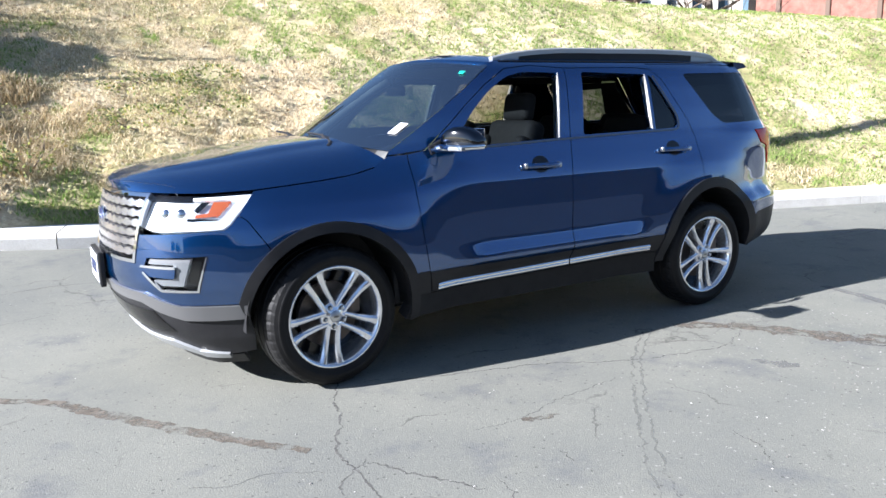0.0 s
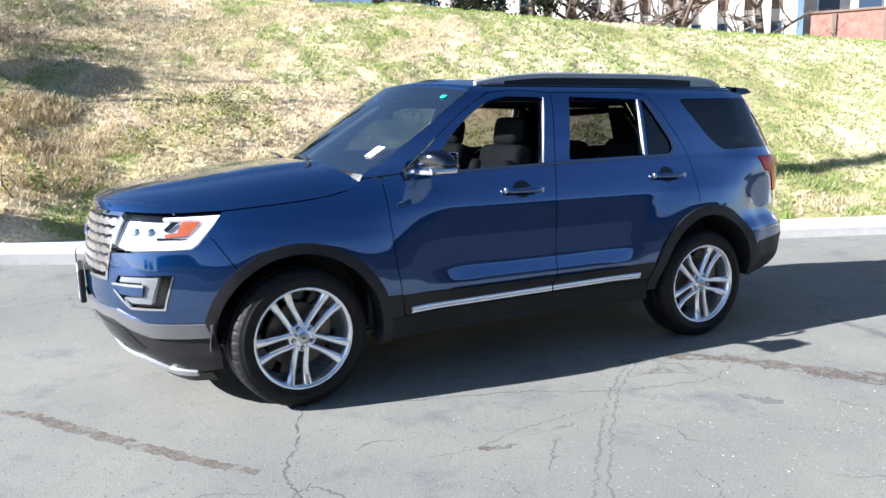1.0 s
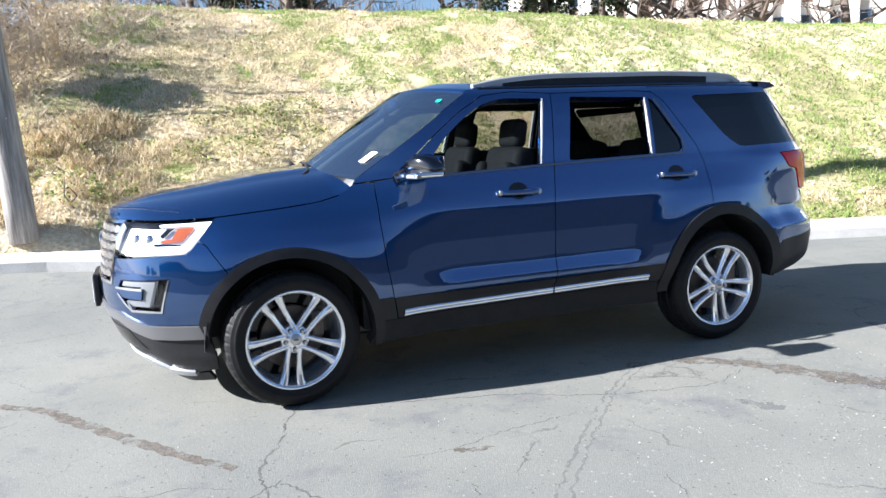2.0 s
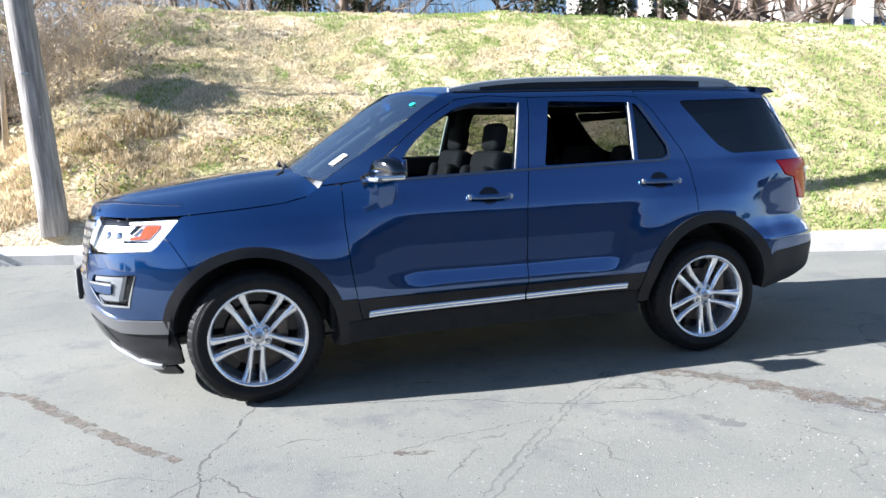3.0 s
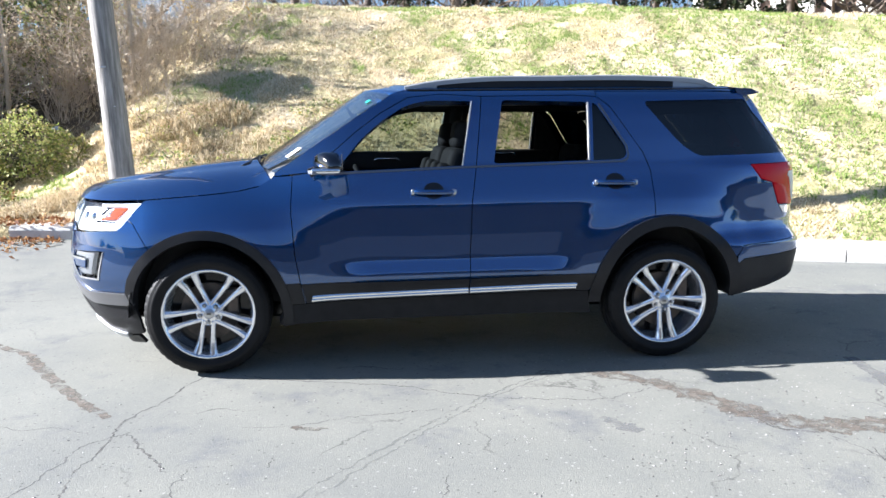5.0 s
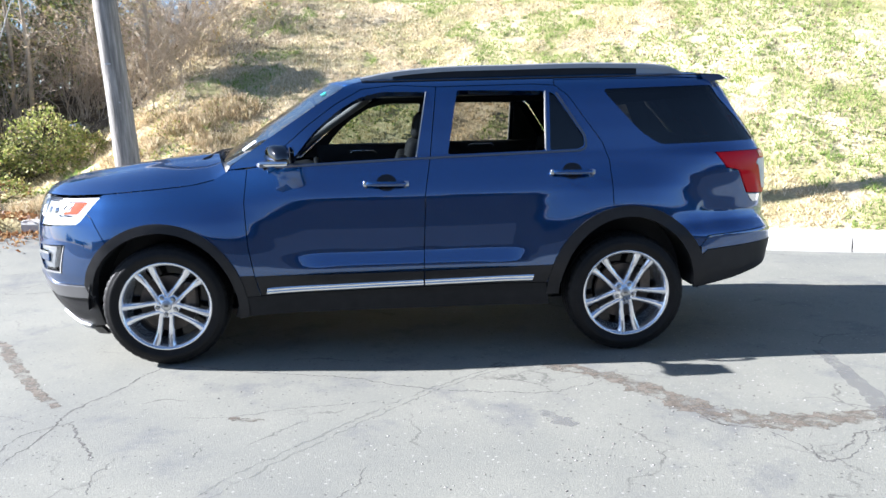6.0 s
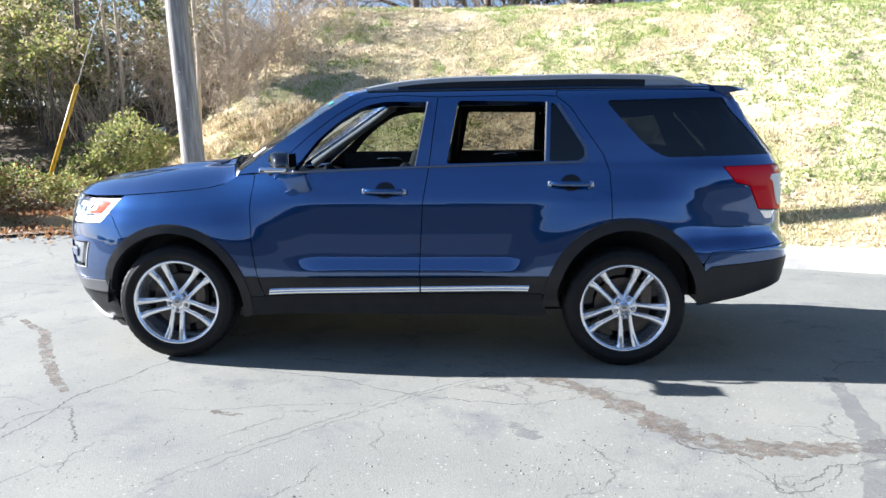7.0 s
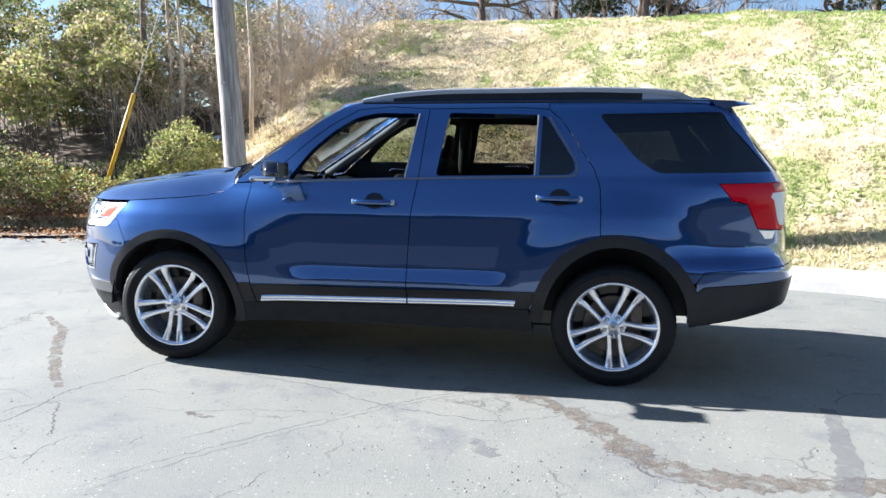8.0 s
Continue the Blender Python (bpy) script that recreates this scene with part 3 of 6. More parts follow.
for surf, flip in SIDES:
    panel("front_fender", fender_outline, surf, PAINT, car, flip=flip)
    fd = panel("front_door", front_door_outline, surf, PAINT, car, holes=[front_window], flip=flip, lip=0.05)
    rd = panel("rear_door", rear_door_outline, surf, PAINT, car, holes=[rear_window, vent_window], flip=flip, lip=0.05)
    panel("vent_glass", vent_window, surf, TINT, rd, gap=-0.004, flip=flip, out=-0.012, lip=0.004)
    q = panel("quarter_panel", quarter_outline, surf, PAINT, car, holes=[quarter_window], flip=flip)
    panel("quarter_glass", quarter_window, surf, TINT, q, gap=-0.004, flip=flip, out=-0.004, lip=0.004)
    panel("roof_side", rail_outline, surf, PAINT, car, flip=flip, lip=0.03)
    panel("front_arch_moulding", arch(0.012, 0.507, 0.516, -8, 163, 36) + arch(0.012, 0.450, 0.460, 175, -10, 36), surf, PLASTIC, car, flip=flip, out=0.012, lip=0.05, gap=0)
    panel("rear_arch_moulding", arch(2.86, 0.505, 0.54, 9, 180, 40) + arch(2.86, 0.428, 0.472, 180, 4, 40), surf, PLASTIC, car, flip=flip, out=0.012, lip=0.05, gap=0)
    panel("rocker_moulding", [(0.43, 0.31), (0.49, 0.44), (0.60, 0.44), (1.594, 0.455), (2.35, 0.462), (2.38, 0.31)], surf, SILLBLACK, car, flip=flip, out=0.004, lip=0.08)
    panel("fender_cladding", [(0.47, 0.40), (0.49, 0.50), (0.475, 0.572), (0.571, 0.572), (0.596, 0.44), (0.49, 0.44)], surf, PLASTIC, car, flip=flip, out=0.005, lip=0.01, gap=0.001)
    panel("door_cladding", [(0.602, 0.442), (0.576, 0.566), (1.595, 0.566), (1.592, 0.457)], surf, PLASTIC, fd, flip=flip, out=0.005, lip=0.01, gap=0.0015)
    panel("door_cladding", [(1.598, 0.457), (1.601, 0.566), (2.392, 0.578), (2.368, 0.50), (2.352, 0.464)], surf, PLASTIC, rd, flip=flip, out=0.005, lip=0.01, gap=0.0015)
    panel("rear_bumper", [(3.315, 0.60), (3.36, 0.635), (3.90, 0.66), (S_REAR, 0.66), (S_REAR, 0.50), (3.90, 0.49), (3.60, 0.43), (3.30, 0.385)], surf, PLASTIC, car, flip=flip)
    panel("bumper_top", [(3.315, 0.60), (3.315, 0.66), (3.36, 0.722), (3.95, 0.745), (S_REAR, 0.745), (S_REAR, 0.66), (3.90, 0.66), (3.36, 0.635)], surf, PAINT, car, flip=flip)
    panel("tailgate", [(3.95, 0.745), (3.95, 1.235), (3.94, 1.28), (3.83, 1.45), (3.72, 1.60), (3.64, 1.695), (S_REAR, 1.695), (S_REAR, 0.745)], surf, PAINT, car, flip=flip)
    panel("rear_glass", [(4.03, 1.30), (3.84, 1.62), (S_REAR, 1.62), (S_REAR, 1.30)], surf, TINT, car, flip=flip, out=0.004, gap=0)


# ---- the bonnet, windscreen and roof ----
def loft(name, rows, material, parent, label="", thick=0.0, out=None):
    bm = bmesh.new()
    vs = [[bm.verts.new(p) for p in r] for r in rows]
    for a, b in zip(vs, vs[1:]):
        for i in range(len(a) - 1):
            bm.faces.new((a[i], a[i + 1], b[i + 1], b[i]))
    bmesh.ops.remove_doubles(bm, verts=bm.verts[:], dist=1e-5)
    bmesh.ops.recalc_face_normals(bm, faces=bm.faces[:])
    if sum(f.normal.z * f.calc_area() for f in bm.faces) < 0:
        bmesh.ops.reverse_faces(bm, faces=bm.faces[:])
    if thick:
        bmesh.ops.solidify(bm, geom=bm.faces[:], thickness=thick)
    return part(name, bm, material, parent, label, True)


def hood_mid(x):
    return float(np.interp(x, [-0.93, -0.90, -0.85, -0.8, -0.68, -0.46, -0.25, 0, 0.2, 0.35], [1.08, 1.108, 1.132, 1.148, 1.175, 1.205, 1.235, 1.262, 1.276, 1.285]))


hood_rows = []
for s in [S_FRONT + 0.003, S_FRONT + 0.03, S_FRONT + 0.07] + list(np.linspace(S_FRONT + 0.12, 0.40, 40)):
    e = skin(s, hood_line(s) + 0.003)
    e.y += 0.003
    row = []
    for k in range(-24, 25):
        v = k / 24
        crown = hood_mid(e.x) - e.z
        dome = 0.012 * (smoothstep(0.62, 0.52, abs(v))) * smoothstep(-0.9, -0.5, e.x)
        sweep = 0.165 * (1 - v * v) * smoothstep(-0.4, 0.40, e.x)
        row.append((e.x - sweep, e.y * v, e.z + crown * (1 - abs(v) ** 4.2) * (abs(e.y) > 0.02) + dome))
    hood_rows.append(row)
loft("bonnet", hood_rows, PAINT, car)

pillar = [(s, z) for s, z in ((0.43, 1.225), (0.6, 1.335), (0.8, 1.47), (1.0, 1.60), (1.15, 1.69))]
ws_rows = []
for s, z in pillar:
    e = skin(s, z)
    row = []
    for k in range(-16, 17):
        v = k / 16
        row.append((e.x - 0.19 * (1 - v * v), e.y * v, e.z + 0.050 * (1 - v * v)))
    ws_rows.append(row)
loft("windscreen", ws_rows, GLASS, car)
roof_rows = []
for s in np.linspace(1.15, 3.47, 30):
    z0 = 1.69 + 0.048 * smoothstep(1.15, 1.35, s) - 0.003 * smoothstep(2.8, 3.5, s)
    e = skin(s, z0)
    row = []
    for k in range(-16, 17):
        v = k / 16
        row.append((e.x - 0.19 * (1 - v * v) * (1 - smoothstep(1.15, 2.0, s)), e.y * v, z0 + 0.050 * (1 - v * v)))
    roof_rows.append(row)
loft("roof", roof_rows, PAINT, car, thick=0.02)



# ---- the car: nose ----
PALE = mat("pale_seal", (0.40, 0.40, 0.39), 0.35)
fog = [(-0.60, 0.775), (-0.655, 0.60), (-0.86, 0.60), (-0.97, 0.69), (-0.93, 0.765)]
lamp = [(-0.34, 1.070), (-0.475, 0.925), (-0.51, 0.90), (-0.62, 0.895), (-0.85, 0.885), (-0.985, 0.905), (-0.93, 1.066), (-0.6, 1.062)]
for surf, flip in SIDES:
    fb = panel("front_bumper", [(S_FRONT, 0.735), (S_FRONT, 0.53), (-0.44, 0.53)] + arch(0.01, *F_ARCH, 163, 128, 8) + [(-0.40, 0.94), (-0.44, 0.965), (-0.475, 0.925), (-0.51, 0.90), (-0.62, 0.895), (-0.85, 0.885), (-0.985, 0.88), (-1.02, 0.735)],
               surf, PAINT, car, holes=[fog], flip=flip)
    fg = panel("fog_lamp", fog, surf, BLACK, fb, flip=flip, out=-0.045, gap=-0.01, lip=0.0)
    panel("chrome_frame", [(-0.60, 0.775), (-0.655, 0.60), (-0.86, 0.60), (-0.97, 0.69), (-0.960, 0.70), (-0.857, 0.614), (-0.663, 0.610), (-0.608, 0.770)], surf, CHROME, fg, flip=flip, out=0.004, gap=0, lip=0.03)
    panel("light_guide", [(-0.685, 0.767), (-0.735, 0.628), (-0.86, 0.628), (-0.91, 0.655), (-0.795, 0.66), (-0.78, 0.735), (-0.94, 0.735), (-0.925, 0.762)], surf, LED, fg, flip=flip, out=-0.012, gap=0, lip=0.03)
    panel("lens", offset_poly(fog, 0.02), surf, LENS, fg, flip=flip, out=-0.008, gap=0, lip=0)
    panel("bar", [(-0.765, 0.715), (-0.775, 0.668), (-0.965, 0.675), (-0.985, 0.718)], surf, PAINT, fg, flip=flip, out=0.0, gap=0, lip=0.03)
    panel("bar_trim", [(-0.765, 0.728), (-0.765, 0.715), (-0.985, 0.718), (-0.975, 0.73)], surf, CHROME, fg, flip=flip, out=0.004, gap=0, lip=0.03)
    va = panel("front_valance", [(S_FRONT, 0.53), (-0.44, 0.53), (-0.415, 0.36), (-0.43, 0.27), (-0.80, 0.22), (S_FRONT, 0.24)], surf, PLASTIC, car, flip=flip)
    panel("intake_mesh", [(S_FRONT, 0.50), (-0.96, 0.49), (-0.86, 0.38), (S_FRONT, 0.38)], surf, BLACK, va, flip=flip, out=0.003, gap=0, lip=0.0)
    panel("skid_strip", [(S_FRONT, 0.335), (-0.95, 0.325), (-0.80, 0.275), (-0.60, 0.262), (-0.60, 0.238), (-0.80, 0.235), (-0.95, 0.27), (S_FRONT, 0.285)], surf, SILVER, va, flip=flip, out=0.014, gap=0, lip=0.03)
    panel("upper_strip", [(S_FRONT, 0.545), (-1.02, 0.535), (-0.90, 0.490), (-0.76, 0.455), (-0.60, 0.452), (-0.43, 0.455), (-0.435, 0.526), (-0.60, 0.526), (-0.76, 0.528), (-0.88, 0.555), (-0.98, 0.588), (S_FRONT, 0.60)], surf, GREYLAC, va, flip=flip, out=0.012, gap=0, lip=0.02)
    panel("air_dam", [(S_FRONT, 0.23), (-0.80, 0.215), (-0.52, 0.24), (-0.50, 0.185), (-0.80, 0.165), (S_FRONT, 0.17)], surf, PLASTIC, va, flip=flip, out=-0.01, gap=0, lip=0.02)
    panel("bonnet_seal", [(-0.30, 1.088), (-0.30, 1.055), (-0.62, 1.045), (S_FRONT, 1.05), (S_FRONT, 1.082), (-0.62, 1.080)], surf, BLACK, car, flip=flip, out=-0.028, gap=0, lip=0)
    # headlight
    def bowl_surf(u, z, base=surf):
        p = base(u, 0.90)
        i = (Vector((0, 0, p.z)) - p) * 0.9
        i.z = 0
        q = base(u, z)
        return q + i.normalized() * (0.020 + 0.14 * max(0.0, z - 0.89))

    hl = panel("headlight", lamp, surf, SILVER, car, flip=flip, out=-0.055, gap=-0.006, lip=0)
    panel("reflector", offset_poly(lamp, 0.004), bowl_surf, REFLECTOR, hl, flip=flip, gap=0, lip=0)
    panel("light_guide", [(-0.355, 1.064), (-0.485, 0.927), (-0.52, 0.905), (-0.62, 0.901), (-0.90, 0.896), (-0.90, 0.922), (-0.62, 0.930), (-0.53, 0.938), (-0.425, 1.048), (-0.66, 1.046), (-0.66, 1.058)], surf, GLAREGUIDE, hl, flip=flip, out=-0.012, gap=0, lip=0.04)
    panel("inner_bezel", [(-0.575, 1.040), (-0.64, 0.985), (-0.66, 1.00), (-0.615, 1.040)], surf, BLACK, hl, flip=flip, out=-0.02, gap=0, lip=0.0)
    panel("lower_grid", [(-0.535, 0.955), (-0.545, 0.940), (-0.70, 0.938), (-0.70, 0.962)], surf, BLACK, hl, flip=flip, out=-0.026, gap=0, lip=0.0)
    panel("side_reflector", [(-0.465, 1.040), (-0.535, 0.968), (-0.655, 0.963), (-0.650, 0.978), (-0.588, 0.984), (-0.555, 1.040)], surf, AMBER, hl, flip=flip, out=-0.02, gap=0, lip=0.02)
    for ls in (-0.74, -0.84):
        c0, d0 = surf(ls, 0.985), (surf(ls + 0.01, 0.985) - surf(ls - 0.01, 0.985)).cross(surf(ls, 0.99) - surf(ls, 0.98)).normalized() * (-1 if flip else 1)
        pb = bmesh.new()
        bmesh.ops.create_uvsphere(pb, u_segments=16, v_segments=10, radius=0.030, matrix=Matrix.Translation(c0 - d0 * 0.046))
        part("projector", pb, CHROME, hl, smooth=True)
    panel("lens", lamp, surf, LENS, hl, flip=flip, out=0.0, gap=0.001, lip=0)
    # grille: dark back, chrome rows with staggered cells
    gr = panel("grille", [(-0.93, 1.075), (-0.985, 0.90), (-1.02, 0.735), (S_FRONT, 0.735), (S_FRONT, 1.075)], surf, BLACK, car, flip=flip, out=-0.035, gap=-0.004, lip=0)
    panel("grille_frame", [(-0.93, 1.075), (-0.985, 0.90), (-1.02, 0.735), (S_FRONT, 0.735), (S_FRONT, 0.752), (-1.037, 0.752), (-1.003, 0.90), (-0.952, 1.058), (S_FRONT, 1.058), (S_FRONT, 1.075)], surf, CHROME, gr, flip=flip, out=0.004, gap=0, lip=0.03)
    for r in range(6):
        zc = 0.785 + 0.048 * r
        s0 = -0.965 - 0.05 * (1.04 - zc) / 0.28
        pts_up, pts_dn = [], []
        k = 0
        sx = s0
        while sx > S_FRONT + 0.01:
            w = 0.013 if (k + r) % 2 else 0.026
            pts_up.append((sx, zc + w))
            pts_dn.append((sx, zc - w * 0.6))
            sx -= 0.042
            k += 1
        pts_up.append((S_FRONT, zc + 0.014))
        pts_dn.append((S_FRONT, zc - 0.009))
        panel("grille_bar", pts_up + pts_dn[::-1], surf, GRILLE, gr, flip=flip, out=-0.004, gap=0, lip=0.03)
    # tail lamp
    tl = panel("tail_light", [(3.97, 1.235), (3.45, 1.228), (3.53, 1.13), (3.63, 1.11), (3.71, 0.965), (3.97, 0.95)], surf, REDLENS, car, flip=flip, out=0.006)
    panel("reverse_lens", [(3.97, 1.18), (3.82, 1.175), (3.80, 1.15), (3.83, 1.13), (3.87, 1.02), (3.90, 0.985), (3.97, 0.98)], surf, WHITE, tl, flip=flip, out=0.009, gap=0)
    panel("light_guide", [(3.95, 1.228), (3.83, 1.225), (3.84, 1.185), (3.95, 1.188)], surf, AMBER, tl, flip=flip, out=0.009, gap=0)
    panel("chrome_tip", [(3.72, 0.955), (3.86, 0.948), (3.83, 0.905), (3.77, 0.905)], surf, CHROME, tl, flip=flip, out=0.004, gap=0)
    # side trim, upright against the leaning door foot
    def strip_surf(s, z, base=surf):
        foot = 0.452 + 0.018 * (s - 0.632)
        p = base(s, foot + 0.017)
        swell = 0.007 * abs(math.sin(2 * math.pi * min(1.0, max(0.0, (z - foot) / 0.033))))
        return Vector((p.x, p.y + math.copysign(swell, p.y), z))

    for nm, a, b in (("front_strip", 0.632, 1.590), ("rear_strip", 1.600, 2.262)):
        za, zb = 0.452 + 0.018 * (a - 0.632), 0.452 + 0.018 * (b - 0.632)
        panel("door_strip", round_poly([(a, za), (b, zb), (b + (0.012 if nm == "rear_strip" else 0), zb + 0.034), (a + (0.006 if nm == "front_strip" else 0), za + 0.030)], 0.004), strip_surf, CHROME, car, flip=flip, out=0.010, gap=0, lip=0.015, fine=0.003)
    # chrome edge of the side glass, along the sill and the vent pane
    panel("sill_strip", [(0.70, 1.215), (0.80, 1.222), (1.565, 1.246), (2.57, 1.268), (2.60, 1.278), (2.612, 1.30), (2.606, 1.352), (2.44, 1.615), (2.45, 1.622), (2.617, 1.356), (2.625, 1.298), (2.612, 1.268), (2.575, 1.256), (1.565, 1.234), (0.72, 1.206)], surf, DARKSATIN, car, flip=flip, out=0.003, gap=0, lip=0.006)
    for nm, poly in (("front", [(1.565, 1.25), (1.637, 1.642), (1.644, 1.642), (1.572, 1.25)]), ("rear", [(2.362, 1.27), (2.372, 1.63), (2.380, 1.63), (2.370, 1.27)])):
        panel("window_channel", poly, surf, PALE, car, flip=flip, out=0.003, gap=0, lip=0.025)
    # inner lining of the side, with the window openings
    panel("side_lining", [(0.60, 0.40), (2.40, 0.40), (2.48, 0.75), (2.70, 0.95), (3.35, 0.95), (3.50, 1.28), (3.36, 1.70), (1.35, 1.715), (1.05, 1.57), (0.66, 1.22)], surf, TRIM, car,
          holes=[offset_poly(front_window, -0.004), offset_poly(rear_window[:] + [], -0.004), offset_poly(vent_window, -0.004), offset_poly(quarter_window, -0.004)], flip=flip, out=-0.055, gap=0, lip=0.004)
    # door handles; flat black ellipses paint in the shade of their cups
    for hx, hz in ((1.385, 1.098), (2.52, 1.136)):
        cup = [(hx + 0.062 * math.cos(a), hz + 0.005 + 0.050 * math.sin(a)) for a in np.linspace(0, 2 * math.pi, 20, endpoint=False)]
        cp = panel("handle_cup_shade", cup, surf, BLACK, car, flip=flip, out=0.0015, gap=0, lip=0)
        hb = bmesh.new()
        pts, rad = [], []
        for k in range(11):
            u = -0.135 + 0.27 * k / 10
            c0 = surf(hx + u, hz - 0.018 * u)
            y_out = 0.042 * (1 - (abs(u) / 0.15) ** 4)
            pts.append(c0 + Vector((0, y_out if flip else -y_out, 0)))
            rad.append(0.014 if 0 < k < 10 else 0.009)
        tube(hb, pts, rad, 10)
        for v in hb.verts:
            v.co.z = hz + (v.co.z - hz) * 1.15
        dh = part("door_handle", hb, PAINT, car, smooth=True)
        for u, w in ((-0.128, 0.022), (0.118, 0.034)):
            c0 = surf(hx + u, hz - 0.018 * u)
            part("handle_cap", box(bmesh.new(), c0 + Vector((0, 0.022 if flip else -0.022, 0)), (w, 0.030, 0.032), 0.007), SATIN, dh, smooth=True)


    if flip:
        panel("window_glass", front_window, surf, SIDEGLASS, car, gap=-0.004, flip=flip, out=-0.02, lip=0)
        panel("window_glass", rear_window, surf, SMOKED, car, gap=-0.004, flip=flip, out=-0.02, lip=0)


# ---- roof rails, spoiler, mirrors, wipers, cowl ----
def sweep_flat(bm, pts, w, h):
    """A bar of rectangular section w by h, softened, along points in a plane of constant y."""
    rings = []
    for i, p in enumerate(pts):
        p = Vector(p)
        a, b = Vector(pts[max(0, i - 1)]), Vector(pts[min(len(pts) - 1, i + 1)])
        d = (b - a).normalized()
        up = Vector((-d.z, 0, d.x))
        sec = [(-w / 2, -h / 2), (w / 2, -h / 2), (w / 2, h * 0.25), (w * 0.28, h / 2), (-w * 0.28, h / 2), (-w / 2, h * 0.25)]
        rings.append([bm.verts.new(p + Vector((0, 1, 0)) * q + up * r) for q, r in sec])
    for a, b in zip(rings, rings[1:]):
        for i in range(6):
            bm.faces.new((a[i], a[(i + 1) % 6], b[(i + 1) % 6], b[i]))
    bm.faces.new(rings[0])
    bm.faces.new(rings[-1])
    bmesh.ops.recalc_face_normals(bm, faces=bm.faces[:])
    return bm


for sy in (-1, 1):
    path = [tuple(p) for p in curve_through([(1.24, sy * 0.615, 1.728), (1.40, sy * 0.612, 1.757), (1.62, sy * 0.607, 1.779), (2.2, sy * 0.60, 1.790), (2.85, sy * 0.592, 1.788), (3.12, sy * 0.585, 1.774), (3.20, sy * 0.583, 1.762), (3.29, sy * 0.58, 1.722)], 5)]
    rl = part("roof_rail", sweep_flat(bmesh.new(), path, 0.040, 0.034), SILVER, car)
    for nm, x0, x1, material in (("rail_cap", 1.25, 1.44, SILVER), ("rail_base", 1.44, 3.00, PLASTIC), ("rail_cap", 3.00, 3.285, SILVER)):
        xs = [x0] + [p[0] for p in path if x0 < p[0] < x1] + [x1]
        fb_ = bmesh.new()
        rings = []
        for x in xs:
            yy = float(np.interp(x, [p[0] for p in path], [p[1] for p in path]))
            zz = float(np.interp(x, [p[0] for p in path], [p[2] for p in path])) - 0.012
            rings.append([fb_.verts.new(q) for q in ((x, yy - 0.016, 1.700), (x, yy + 0.016, 1.700), (x, yy + 0.013, max(1.704, zz)), (x, yy - 0.013, max(1.704, zz)))])
        for a, b in zip(rings, rings[1:]):
            for i in range(4):
                fb_.faces.new((a[i], a[(i + 1) % 4], b[(i + 1) % 4], b[i]))
        fb_.faces.new(rings[0])
        fb_.faces.new(rings[-1])
        bmesh.ops.recalc_face_normals(fb_, faces=fb_.faces[:])
        part(nm, fb_, material, rl)
    ch = bmesh.new()
    tube(ch, [(x, sy * (abs(skin(x, 1.712).y) + 0.0), 1.716) for x in np.linspace(1.25, 3.4, 24)], 0.004, 6)
    part("roof_seam", ch, BLACK, car)

sp = bmesh.new()
rows = []
for k in range(-12, 13):
    v = k / 12
    y = 0.635 * v
    tip = 3.74 - 0.17 * abs(v) ** 3
    rows.append([(3.40, y * 1.02, 1.722 + 0.045 * (1 - v * v)), (3.52, y * 1.01, 1.716 + 0.04 * (1 - v * v)), (tip, y, 1.690 + 0.035 * (1 - v * v)), (tip + 0.004, y, 1.685 + 0.035 * (1 - v * v)), (tip - 0.03, y, 1.680 + 0.035 * (1 - v * v)), (3.44, y, 1.664 + 0.04 * (1 - v * v))])
vs = [[sp.verts.new(p) for p in r] for r in rows]
for a, b in zip(vs, vs[1:]):
    for i in range(5):
        sp.faces.new((a[i], a[i + 1], b[i + 1], b[i]))
sp.faces.new(vs[0])
sp.faces.new(vs[-1])
bmesh.ops.recalc_face_normals(sp, faces=sp.faces[:])
part("spoiler", sp, PAINT, car, smooth=False)


